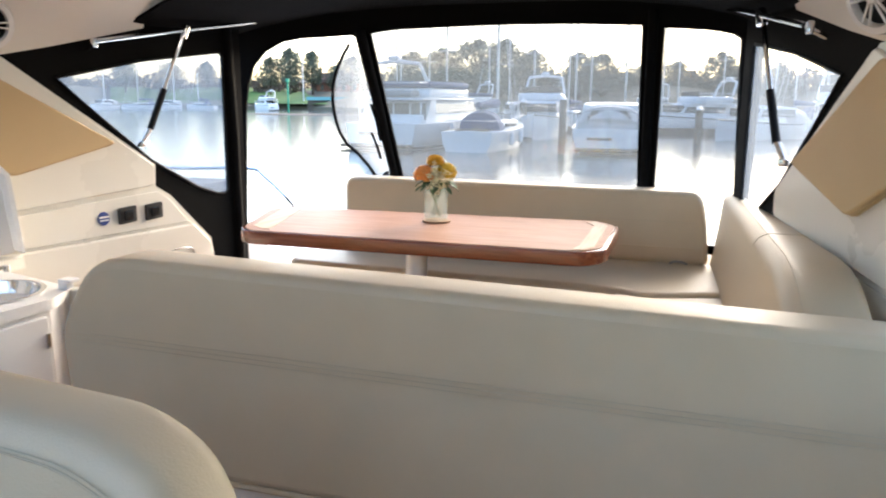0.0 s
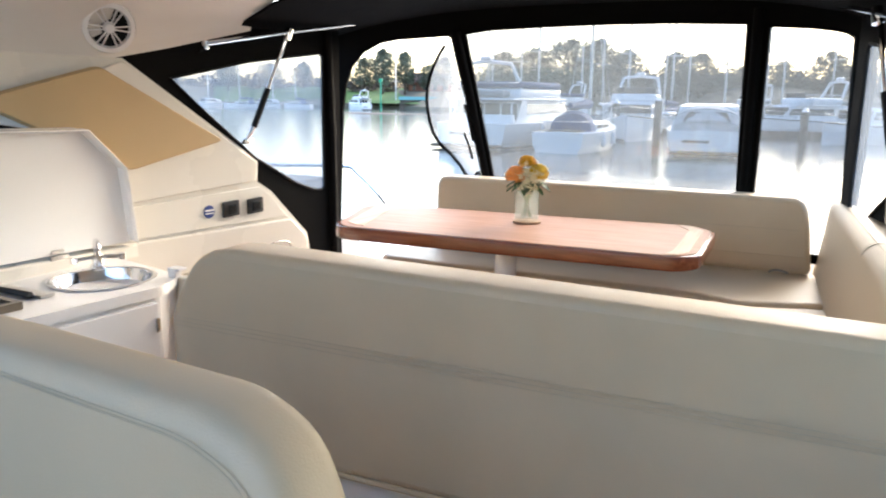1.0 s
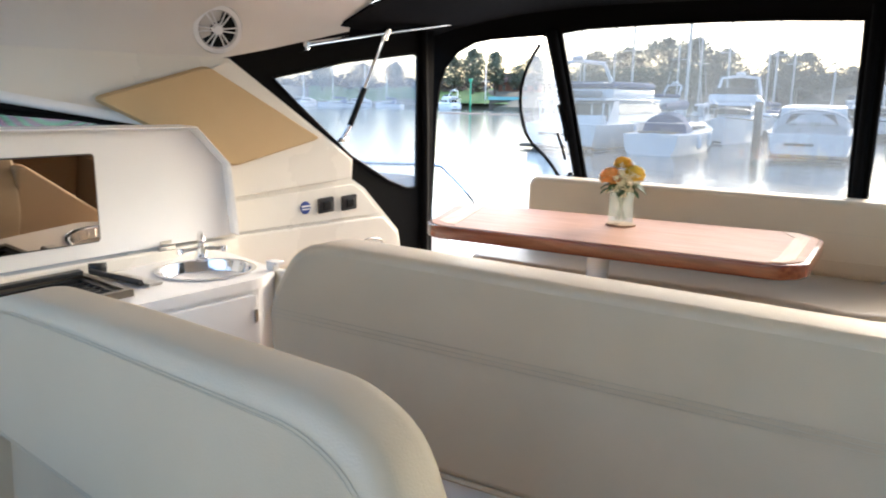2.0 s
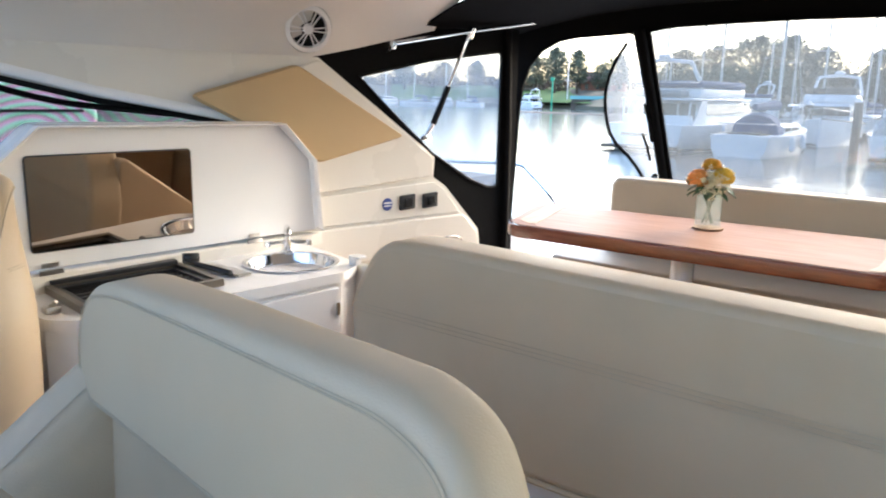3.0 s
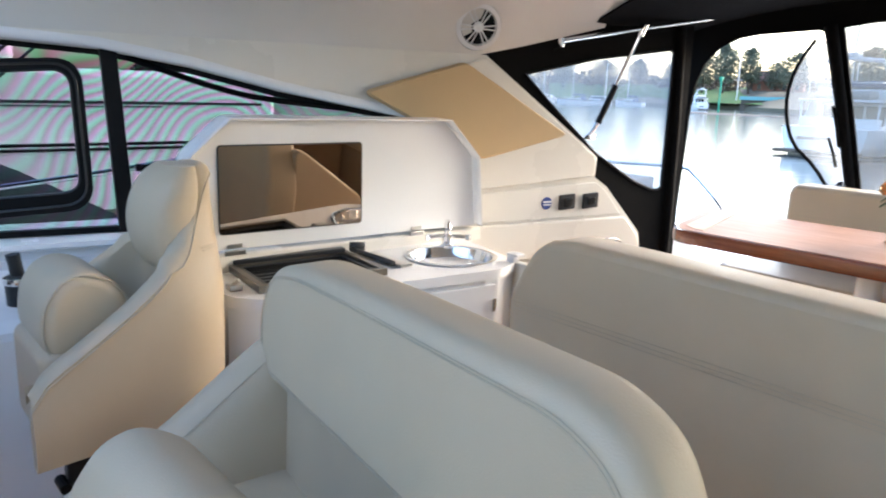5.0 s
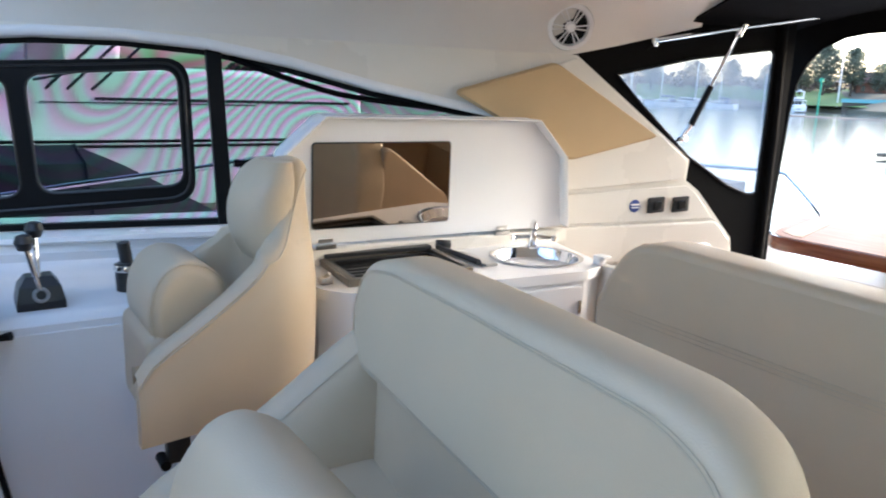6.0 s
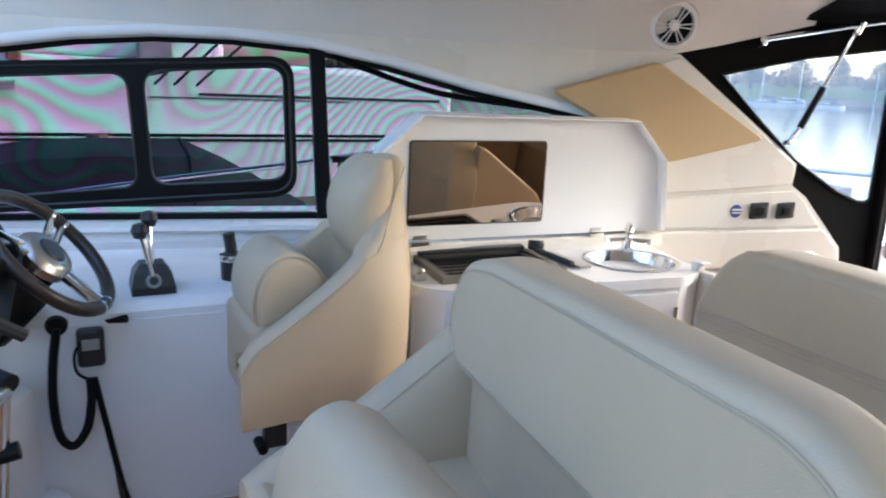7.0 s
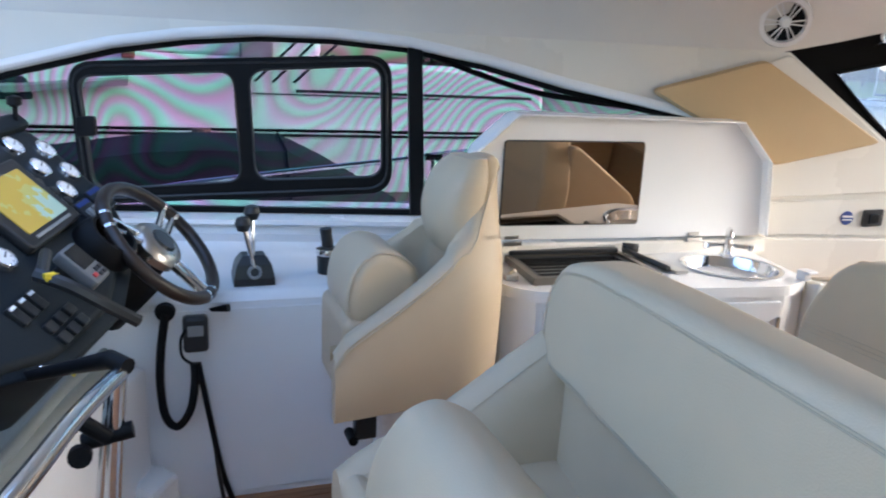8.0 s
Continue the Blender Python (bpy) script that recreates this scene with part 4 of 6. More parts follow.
part("piping", tube(ridge, 0.0009, 6), STITCH, seat)
part("lower_back", prism(rounded([(-1.19, 0.60), (-0.44, 0.62), (-0.38, 1.0), (-1.24, 0.96)], 0.03, 3), backp, 0.035, 0.10, 0.012, 3), VINYL, seat)
part("seat", rbox((-1.22, -0.05, 0.62), (-0.47, 0.33, 0.755), 0.05, 4), VINYL, seat)
px = lambda a, b, d: Vector((d, a, b))
prof = [(-0.13, 0.70), (-0.135, 0.82), (-0.115, 0.92), (-0.07, 0.98), (-0.02, 0.995), (0.04, 0.965), (0.09, 0.895), (0.115, 0.82), (0.09, 0.73)]
part("bolster", prism(rounded(prof, 0.04, 4), px, -1.03, -0.52, 0.035, 4), VINYL, seat)
part("front_pad", rbox((-1.10, -0.15, 0.60), (-0.5, -0.10, 0.84), 0.025, 4), SHELLV, seat)
part("base", rbox((-1.15, 0.0, FLOOR), (-0.5, 0.30, 0.63), 0.02), WHITE, seat)

# ---- helm console along the starboard side ----
con = thing("side_console", (-2.3, -0.3, FLOOR), "white moulded side console below the window", "console")
sec = [(-2.115, FLOOR), (-2.10, 0.818), (-2.115, 0.836), (-2.14, 0.842), (-2.36, 0.862), (-2.40, 0.88), (-2.415, 0.905), (-2.50, 0.912), (-2.512, 0.945), (-2.60, 0.962), (-2.86, 0.965), (-2.86, FLOOR)]
rings = []
for i in range(8):
    y = -1.2 + i * 1.72 / 7
    rings.append([Vector((x + (0.03 * (y + 0.3) if x > -2.2 else 0.19 * (y - 0.1) if x < -2.35 else 0.08 * (y - 0.1)), y, z)) for x, z in sec])
part("body", loft(rings), WHITE, con)
part("front_panel", prism(rounded([(-1.15, FLOOR + 0.02), (0.48, FLOOR + 0.02), (0.48, 0.80), (-1.15, 0.80)], 0.02), lambda a, b, d: Vector((-2.115 + 0.018 * (b - FLOOR) / 0.6 + 0.03 * (a + 0.3) + d, a, b)), 0.0, 0.005, 0.002), WHITE, con)
part("sill_strip", loft([[star(a, 0.945, 0.10), star(a, 0.952, 0.112), star(a, 0.966, 0.108), star(a, 0.970, 0.02), star(a, 0.95, 0.02)] for a in (-1.2, -0.6, 0.0, 0.5)]), WHITE, con)
lev = thing("throttle_lever", (-2.20, -0.17, 0.85), "black throttle quadrant with twin chrome levers", "throttle")
part("housing", loft([[Vector((-2.20 + dx * s, -0.17 + dy * s, 0.845 + h)) for dx, dy in ((-0.05, -0.058), (0.05, -0.058), (0.05, 0.058), (-0.05, 0.058))] for s, h in ((1.0, 0), (1.0, 0.02), (0.85, 0.06), (0.55, 0.085))]), PLASTIC, lev)
part("dial", lathe([(0.012, 0.004), (0.013, 0.012), (0.019, 0.012), (0.021, 0.0), (0.012, 0.0)], 24, facing((-2.152, -0.17, 0.885), (1, 0, 0.2))), GREYM, lev)
for dy in (-0.012, 0.016):
    part("lever", tube([(-2.16 - dy, -0.172, 0.90), (-2.19 - dy, -0.185 + dy, 1.03 + dy)], 0.0075, 8), CHROME, lev)
    part("knob", lathe([(0.0, -0.024), (0.016, -0.02), (0.024, 0.0), (0.018, 0.018), (0.0, 0.024)], 16, Matrix.Translation((-2.19 - dy, -0.186 + dy, 1.035 + dy))), PLASTIC, lev)
cup = thing("fuel_cap_holder", (-2.24, 0.06, 0.85), "small black cylinder fitting with chrome band", "fitting")
part("body", lathe([(0.0, 0.0), (0.032, 0.0), (0.034, 0.06), (0.026, 0.085), (0.0, 0.09)], 20, Matrix.Translation((-2.24, 0.06, 0.846))), PLASTIC, cup)
part("band", lathe([(0.036, 0.062), (0.038, 0.07), (0.036, 0.08), (0.034, 0.07), (0.036, 0.062)], 20, Matrix.Translation((-2.24, 0.06, 0.846))), CHROME, cup)
part("handle", tube([(-2.24, 0.06, 0.93), (-2.24, 0.052, 0.99)], 0.018, 10), PLASTIC, cup)
vhf = thing("radio_handset", (-2.085, -0.34, 0.737), "dark grey handset with coiled black cord on the console", "handset")
part("body", rbox((-2.105, -0.372, 0.685), (-2.065, -0.305, 0.79), 0.012, 3), PLASTIC, vhf)
part("keypad", rbox((-2.066, -0.36, 0.735), (-2.061, -0.318, 0.765), 0.002), GREYM, vhf)
part("clip", tube([(-2.10, -0.30, 0.797), (-2.07, -0.25, 0.81)], [0.005, 0.012], 8), RUBBER, vhf)
cord = [(-2.07, -0.415, 0.80), (-2.07, -0.43, 0.70), (-2.07, -0.435, 0.60), (-2.06, -0.425, 0.51), (-2.06, -0.395, 0.475), (-2.06, -0.36, 0.52), (-2.065, -0.345, 0.60), (-2.07, -0.345, 0.655)]
part("coiled_cord", tube(cord, 0.0115, 8, smooth=10), RUBBER, vhf)
part("cord", tube([(-2.07, -0.345, 0.65), (-2.06, -0.375, 0.68), (-2.06, -0.378, 0.73), (-2.07, -0.36, 0.76)], 0.004, 6, smooth=4), RUBBER, vhf)
part("lanyard", tube([(-2.07, -0.335, 0.655), (-2.065, -0.31, 0.50), (-2.065, -0.28, 0.32), (-2.065, -0.25, 0.215)], 0.0085, 6, smooth=3), RUBBER, vhf)
part("lanyard", tube([(-2.067, -0.30, 0.45), (-2.06, -0.29, 0.33), (-2.05, -0.275, 0.22)], 0.006, 6, smooth=3), PLASTIC, vhf)
part("socket", lathe([(0.0, 0.02), (0.024, 0.016), (0.028, 0.0), (0.0, 0.0)], 18, facing((-2.10, -0.415, 0.80), (1, 0, 0))), RUBBER, vhf)

# ---- dashboard ----
D0, DA, DB, DN = Vector((-2.016, -0.680, 1.202)), Vector((0.137, 0.725, -0.675)), Vector((-0.949, 0.290, 0.119)), Vector((0.282, 0.624, 0.729))
def dp(u, v, d):
    """u metres to starboard, v down the slope, d out of the dashboard face."""
    return D0 + DB * u + DA * v + DN * d
DASHV = surface("blue_grey_moulding", (0.013, 0.018, 0.023), 0.6, dark=0.8, grain=400, bump=0.3)
DASHV.node_tree.nodes["Principled BSDF"].inputs["Specular IOR Level"].default_value = 0.2
dash = thing("dashboard", (-1.9, -0.7, FLOOR), "dark blue-grey helm dashboard with gauges and chart plotter", "dashboard")
OUT = [(0.135, -0.11), (0.135, 0.14), (0.06, 0.24), (-0.26, 0.335), (-0.50, 0.325), (-0.66, 0.26), (-0.95, 0.22), (-0.95, -0.13), (-0.3, -0.135)]
part("panel", prism(rounded(OUT, 0.04, 4), dp, -0.14, 0.0, 0.018, 3), DASHV, dash)
part("cowl", prism(rounded([(0.14, -0.15), (0.14, -0.105), (-0.3, -0.125), (-0.95, -0.12), (-0.95, -0.17), (-0.3, -0.18)], 0.012, 3), dp, -0.20, 0.012, 0.012), DASHV, dash)
def gauge(u, v, r=0.027):
    m = facing(dp(u, v, 0.0), DN)
    g = part("gauge", lathe([(0.0, 0.008), (r * 0.84, 0.008), (r * 0.88, 0.013), (r, 0.011), (r * 1.08, 0.0), (0.0, 0.0)], 28, m), CHROME, dash, "chrome-rimmed round gauge")
    part("dial_face", lathe([(0.0, 0.0105), (r * 0.82, 0.0102), (r * 0.82, 0.009), (0.0, 0.009)], 24, m), WHITE, g)
    for k in range(7):
        a = 2.4 + k * 0.75
        part("tick", tube([m @ Vector((r * 0.6 * math.cos(a), r * 0.6 * math.sin(a), 0.0108)), m @ Vector((r * 0.74 * math.cos(a), r * 0.74 * math.sin(a), 0.0108))], 0.0009, 4), PLASTIC, g)
    part("needle", tube([m @ Vector((0, 0, 0.012)), m @ Vector((r * 0.5, r * 0.35, 0.012))], 0.0014, 5), PLASTIC, g)
for u, v in ((-0.002, -0.074), (0.0, 0.0), (-0.004, 0.077), (0.088, -0.034), (0.081, 0.041), (-0.377, 0.124)):
    gauge(u, v)
SCREENM = bpy.data.materials.new("chart_screen")
SCREENM.use_nodes = True
nt = SCREENM.node_tree
pb = nt.nodes["Principled BSDF"]
tc, nz, cr = nt.nodes.new("ShaderNodeTexCoord"), nt.nodes.new("ShaderNodeTexNoise"), nt.nodes.new("ShaderNodeValToRGB")
nz.inputs["Scale"].default_value, nz.inputs["Detail"].default_value = 9.0, 4
cr.color_ramp.interpolation = "CONSTANT"
e = cr.color_ramp.elements
e[0].position, e[0].color = 0.0, (0.35, 0.48, 0.40, 1)
e[1].position, e[1].color = 0.42, (0.45, 0.33, 0.06, 1)
k = e.new(0.38)
k.color = (0.42, 0.40, 0.12, 1)
nt.links.new(tc.outputs["Object"], nz.inputs["Vector"])
nt.links.new(nz.outputs["Fac"], cr.inputs[0])
nt.links.new(cr.outputs[0], pb.inputs["Base Color"])
nt.links.new(cr.outputs[0], pb.inputs["Emission Color"])
pb.inputs["Emission Strength"].default_value = 0.02
pb.inputs["Roughness"].default_value = 0.2
def plate(u0, u1, v0, v1, r=0.006):
    return rounded([(u0, v0), (u1, v0), (u1, v1), (u0, v1)], r)
plot = part("chart_plotter", prism(plate(-0.312, -0.075, -0.045, 0.148, 0.014), dp, 0.0, 0.022, 0.006), PLASTIC, dash, "chart plotter with yellow map screen")
part("screen", prism(plate(-0.28, -0.104, -0.016, 0.118), dp, 0.022, 0.0245), SCREENM, plot)
part("button_bar", prism(plate(-0.27, -0.115, 0.127, 0.134, 0.002), dp, 0.022, 0.025), GREYM, plot)
for u, v in ((-0.01, 0.142), (0.075, 0.132)):
    swp = part("switch_panel", prism(plate(u - 0.036, u + 0.036, v - 0.028, v + 0.04), dp, 0.0, 0.008, 0.002), PLASTIC, dash)
    part("blue_label", prism(plate(u - 0.03, u + 0.03, v - 0.024, v - 0.012, 0.001), dp, 0.008, 0.010), BLUE, swp)
    for du in (-0.014, 0.014):
        part("toggle", prism(plate(u + du - 0.008, u + du + 0.008, v, v + 0.03, 0.002), dp, 0.008, 0.017, 0.003), GREYM, swp)
for u, v in ((-0.07, 0.03), (-0.055, 0.065), (-0.05, 0.10)):
    part("knob", lathe([(0.0, 0.018), (0.011, 0.016), (0.014, 0.0), (0.0, 0.0)], 14, facing(dp(u, v, 0.0), DN)), PLASTIC, dash)
part("mast_knob", lathe([(0.0, 0.075), (0.016, 0.07), (0.018, 0.052), (0.006, 0.045), (0.006, 0.0), (0.0, 0.0)], 16, Matrix.Translation(dp(0.10, -0.12, 0.0))), RUBBER, dash)
HOUSING = surface("grey_housing", (0.13, 0.14, 0.15), 0.5, dark=0.85, grain=300, bump=0.1)
ap = part("autopilot_control", prism(plate(-0.325, -0.255, 0.185, 0.285, 0.010), dp, 0.03, 0.058, 0.006), HOUSING, dash, "grey autopilot control with small display")
part("bracket", prism(plate(-0.31, -0.27, 0.20, 0.27), dp, -0.002, 0.031, 0.004), PLASTIC, ap)
part("display", prism(plate(-0.316, -0.264, 0.193, 0.245, 0.003), dp, 0.058, 0.0605), DARKGLASS, ap)
RED = surface("red_button", (0.6, 0.05, 0.05), 0.4)
part("button", prism(plate(-0.313, -0.300, 0.262, 0.272, 0.002), dp, 0.058, 0.062, 0.001), RED, ap)
for i in range(4):
    u, v = -0.292 + 0.018 * (i % 2), 0.253 + 0.014 * (i // 2)
    part("button", prism(plate(u, u + 0.013, v, v + 0.010, 0.002), dp, 0.058, 0.061, 0.001), PLASTIC, ap)
for i in range(3):
    rk = part("rocker", prism(plate(-0.50 + 0.035 * i, -0.475 + 0.035 * i, 0.20, 0.245, 0.003), dp, 0.0, 0.010, 0.003), PLASTIC, dash)
    part("mark", prism(plate(-0.496 + 0.035 * i, -0.479 + 0.035 * i, 0.203, 0.210, 0.001), dp, 0.010, 0.0115), WHITE, rk)
for i in range(6):
    u, v = -0.47 + 0.04 * (i % 3), 0.265 + 0.032 * (i // 3)
    part("rocker", prism(plate(u, u + 0.028, v, v + 0.024, 0.004), dp, 0.0, 0.009, 0.002), PLASTIC, dash)
part("arm", tube([dp(-0.42, 0.19, 0.05), dp(-0.42, 0.25, 0.075), dp(-0.40, 0.33, 0.08), dp(-0.37, 0.39, 0.075)], 0.014, 8, smooth=3), PLASTIC, dash)
part("arm", tube([dp(-0.42, 0.20, 0.055), dp(-0.34, 0.17, 0.05)], 0.012, 8), PLASTIC, dash)
part("tie", tube([dp(-0.435, 0.205, 0.068), dp(-0.42, 0.215, 0.074), dp(-0.405, 0.22, 0.068), dp(-0.42, 0.205, 0.062), dp(-0.435, 0.215, 0.068)], 0.006, 6), YELLOW, dash)
part("column_shroud", lathe([(0.075, 0.0), (0.07, 0.03), (0.058, 0.05), (0.05, 0.05), (0.05, 0.0)], 24, facing(dp(-0.10, 0.23, 0.0), DN)), RUBBER, dash)
part("ignition", lathe([(0.0, 0.012), (0.014, 0.01), (0.018, 0.0), (0.0, 0.0)], 16, facing(dp(-0.02, 0.24, 0.0), DN)), STEEL, dash)
part("lower_skirt", prism(rounded([(0.06, 0.235), (-0.26, 0.325), (-0.50, 0.315), (-0.66, 0.25), (-0.66, 0.28), (-0.50, 0.35), (-0.24, 0.365), (0.07, 0.27)], 0.012, 3), dp, -0.20, -0.012, 0.01), DASHV, dash)
part("pedestal", prism([(-2.14, -0.56), (-2.06, -0.47), (-1.98, -0.50), (-1.60, -0.68), (-1.0, -0.90), (-1.0, -1.9), (-2.3, -1.9)], flatz, FLOOR, 0.66, 0.02), WHITE, dash)
TRAY = surface("grey_tray", (0.26, 0.29, 0.29), 0.5, dark=0.85, grain=300, bump=0.1)
part("step_moulding", prism([(-2.10, -0.46), (-2.02, -0.40), (-1.92, -0.46), (-1.98, -0.52)], flatz, FLOOR, 0.36, 0.02), WHITE, dash)
part("tray", prism(rounded([(-2.02, -0.53), (-1.58, -0.66), (-1.02, -0.86), (-1.02, -1.3), (-2.02, -1.3)], 0.06, 4), flatz, 0.655, 0.715, 0.025, 4), TRAY, dash, "grey moulded tray")
part("tray_edge", tube([(-1.98, -0.56, 0.74), (-1.75, -0.63, 0.745), (-1.45, -0.70, 0.74), (-1.1, -0.80, 0.73)], 0.014, 10, smooth=4), TRAY, dash)

WN = Vector((0.26, 0.70, 0.66)).normalized()
WC = Vector((-2.006, -0.416, 1.015))
wheel = thing("steering_wheel", WC, "brown leather steering wheel with silver spokes and hub", "steering wheel")
WM = facing(WC, WN)
rim = [WM @ Vector((0.176 * math.cos(2 * math.pi * k / 40), 0.176 * math.sin(2 * math.pi * k / 40), 0.0)) for k in range(40)]
part("rim", tube(rim, 0.0175, 12, closed=True), LEATHER, wheel)
for a0 in (0.35, 2.5, 4.71):
    arc = [WM @ Vector((0.176 * math.cos(a0 + t), 0.176 * math.sin(a0 + t), 0.0)) for t in (-0.14, -0.09, 0.09, 0.14)]
    part("rim_insert", tube([arc[0], arc[1]], 0.0183, 12), CHROME, wheel)
    part("rim_insert", tube([arc[2], arc[3]], 0.0183, 12), CHROME, wheel)
    for o in (-0.017, 0.017):
        d, s = Vector((math.cos(a0), math.sin(a0), 0)), Vector((-math.sin(a0), math.cos(a0), 0))
        part("spoke", tube([WM @ (d * 0.05 + s * o * 0.8 + Vector((0, 0, -0.012))), WM @ (d * 0.178 + s * o)], 0.010, 8), CHROME, wheel)
part("hub", lathe([(0.0, 0.012), (0.042, 0.010), (0.06, 0.006), (0.072, -0.008), (0.07, -0.03), (0.0, -0.03)], 30, WM), STEEL, wheel)
part("hub_cap", lathe([(0.0, 0.017), (0.03, 0.016), (0.036, 0.011), (0.0, 0.011)], 24, WM), PLASTIC, wheel)
part("column", tube([WC - WN * 0.02, WC - WN * 0.07, WC - WN * 0.10, WC - WN * 0.24], [0.055, 0.062, 0.088, 0.10], 20), RUBBER, wheel)

rail = thing("companionway_rail", (-1.306, -0.49, FLOOR), "polished stainless companionway rail with black clamp", "rail")
part("top_rail", tube([(-1.31, -0.475, 0.955), (-1.12, -0.52, 0.972), (-0.9, -0.565, 0.98), (-0.66, -0.64, 0.975), (-0.5, -0.8, 0.97)], 0.0145, 14, smooth=4), CHROME, rail)
part("post", tube([(-1.31, -0.478, 0.95), (-1.32, -0.50, 0.72), (-1.33, -0.52, FLOOR)], 0.014, 12), CHROME, rail)
part("post", tube([(-1.335, -0.49, 0.93), (-1.35, -0.52, 0.70), (-1.36, -0.54, FLOOR)], 0.012, 12), CHROME, rail)
part("clamp", joined(tube([(-1.31, -0.54, 0.835), (-1.31, -0.46, 0.85)], 0.015, 10), tube([(-1.29, -0.54, 0.885), (-1.30, -0.50, 0.845)], 0.014, 10), tube([(-1.28, -0.54, 0.83), (-1.265, -0.54, 0.83)], 0.019, 12)), RUBBER, rail)
part("grip", tube([(-1.30, -0.462, 0.968), (-1.33, -0.49, 0.972), (-1.38, -0.55, 0.945), (-1.43, -0.63, 0.915), (-1.48, -0.74, 0.89)], [0.015, 0.017, 0.013, 0.011, 0.010], 10), RUBBER, rail)
keys = thing("key_ring", (-1.50, -0.65, 0.90), "steel ring tied with yellow cord", "ring")
part("ring", tube([Vector((-1.49, -0.645, 0.905)) + Vector((0.03 * math.sin(a), 0.055 * math.cos(a), 0.012 * math.sin(a))) for a in [2 * math.pi * k / 24 for k in range(24)]], 0.004, 6, closed=True), CHROME, keys)
part("cord", tube([(-1.47, -0.60, 0.902), (-1.46, -0.575, 0.91), (-1.455, -0.565, 0.90), (-1.46, -0.555, 0.915)], 0.005, 6), YELLOW, keys)

# ---- outside: water, shore, marina ----
WATERZ = -1.2
def water_material():
    m = surface("harbour_water", (0.045, 0.06, 0.065), 0.12, dark=0.8, scale=0.05, bump=0.0, spread=0.04)
    nt = m.node_tree
    tc, n = nt.nodes.new("ShaderNodeTexCoord"), nt.nodes.new("ShaderNodeTexNoise")
    mp = nt.nodes.new("ShaderNodeMapping")
    mp.inputs["Scale"].default_value = (1.0, 0.5, 1.0)
    n.inputs["Scale"].default_value, n.inputs["Detail"].default_value = 1.6, 5
    bp = nt.nodes.new("ShaderNodeBump")
    bp.inputs["Strength"].default_value, bp.inputs["Distance"].default_value = 0.5, 0.05
    nt.links.new(tc.outputs["Object"], mp.inputs[0])
    nt.links.new(mp.outputs[0], n.inputs["Vector"])
    nt.links.new(n.outputs["Fac"], bp.inputs["Height"])
    nt.links.new(bp.outputs[0], nt.nodes["Principled BSDF"].inputs["Normal"])
    nt.nodes["Principled BSDF"].inputs["IOR"].default_value = 1.33
    return m
WATER = water_material()
HULL = surface("white_hull", (0.82, 0.83, 0.84), 0.3, dark=0.9, scale=1, bump=0.0)
PALECANVAS = surface("pale_canvas", (0.5, 0.5, 0.5), 0.8, dark=0.8, scale=2)
GLASSB = surface("dark_window", (0.03, 0.04, 0.05), 0.1, bump=0.0)
BLUEC = surface("blue_canvas", (0.04, 0.08, 0.20), 0.8, dark=0.7, scale=3)
NAVY = surface("dark_cover", (0.018, 0.022, 0.03), 0.7, dark=0.6, scale=2, grain=60, bump=0.4)
NAVY.node_tree.nodes["Principled BSDF"].inputs["Specular IOR Level"].default_value = 0.1
MAST = surface("alloy_mast", (0.62, 0.63, 0.64), 0.4, 0.6, bump=0.0)
TIMBER = grained("weathered_timber", (0.16, 0.13, 0.10), (0.07, 0.055, 0.045), 0.9, axis=2, scale=2)
BANK = surface("scrubby_bank", (0.11, 0.10, 0.065), 0.9, dark=0.7, scale=0.1, grain=3, bump=0.3)
GRASS = surface("lawn", (0.10, 0.19, 0.045), 0.9, dark=0.7, scale=0.1, grain=3, bump=0.3)
BARK = surface("bark", (0.07, 0.05, 0.035), 0.9, dark=0.6, scale=3)
FOLI = surface("dark_foliage", (0.135, 0.15, 0.10), 0.8, dark=0.55, scale=0.4)
FOLB = surface("brown_foliage", (0.15, 0.12, 0.095), 0.8, dark=0.6, scale=0.4)
GREENP = surface("green_paint", (0.03, 0.35, 0.20), 0.5)
BRICK = surface("red_brick", (0.30, 0.14, 0.10), 0.9, dark=0.75, scale=1)
ROOFT = surface("roof_tiles", (0.20, 0.11, 0.09), 0.9, dark=0.75, scale=1)
TEAL = surface("teal_roof", (0.05, 0.22, 0.22), 0.7)
def disc(r, z, n=64):
    bm = bmesh.new()
    c = bm.verts.new((0, 0, z))
    vs = [bm.verts.new((r * math.cos(2 * math.pi * k / n), r * math.sin(2 * math.pi * k / n), z)) for k in range(n)]
    for k in range(n):
        bm.faces.new((c, vs[k], vs[(k + 1) % n]))
    return bm
structure(part("water", disc(3000, WATERZ), WATER, smooth=False), "calm pale harbour water reflecting the bright sky", "water")
def polar(az, dist, z=WATERZ):
    return Vector((-math.sin(radians(az)) * dist, math.cos(radians(az)) * dist, z))
# far bank: a low strip of land that rises behind the shore
rings = []
for i in range(60):
    az = 75 - i * 2.2
    d = 205 + 22 * math.sin(i * 0.45) + 10 * math.sin(i * 1.3)
    if az < 22:
        d = 125 + 10 * math.sin(i * 0.7)
    rings.append([polar(az, d, WATERZ - 0.3), polar(az, d + 1, WATERZ + 0.9), polar(az, d + 30, WATERZ + 5.0 + math.sin(i)), polar(az, d + 80, WATERZ + 6.5), polar(az, d + 1500, WATERZ + 7)])
structure(part("ground", loft(rings, closed=False), BANK), "scrubby brown bank along the far shore", "ground")

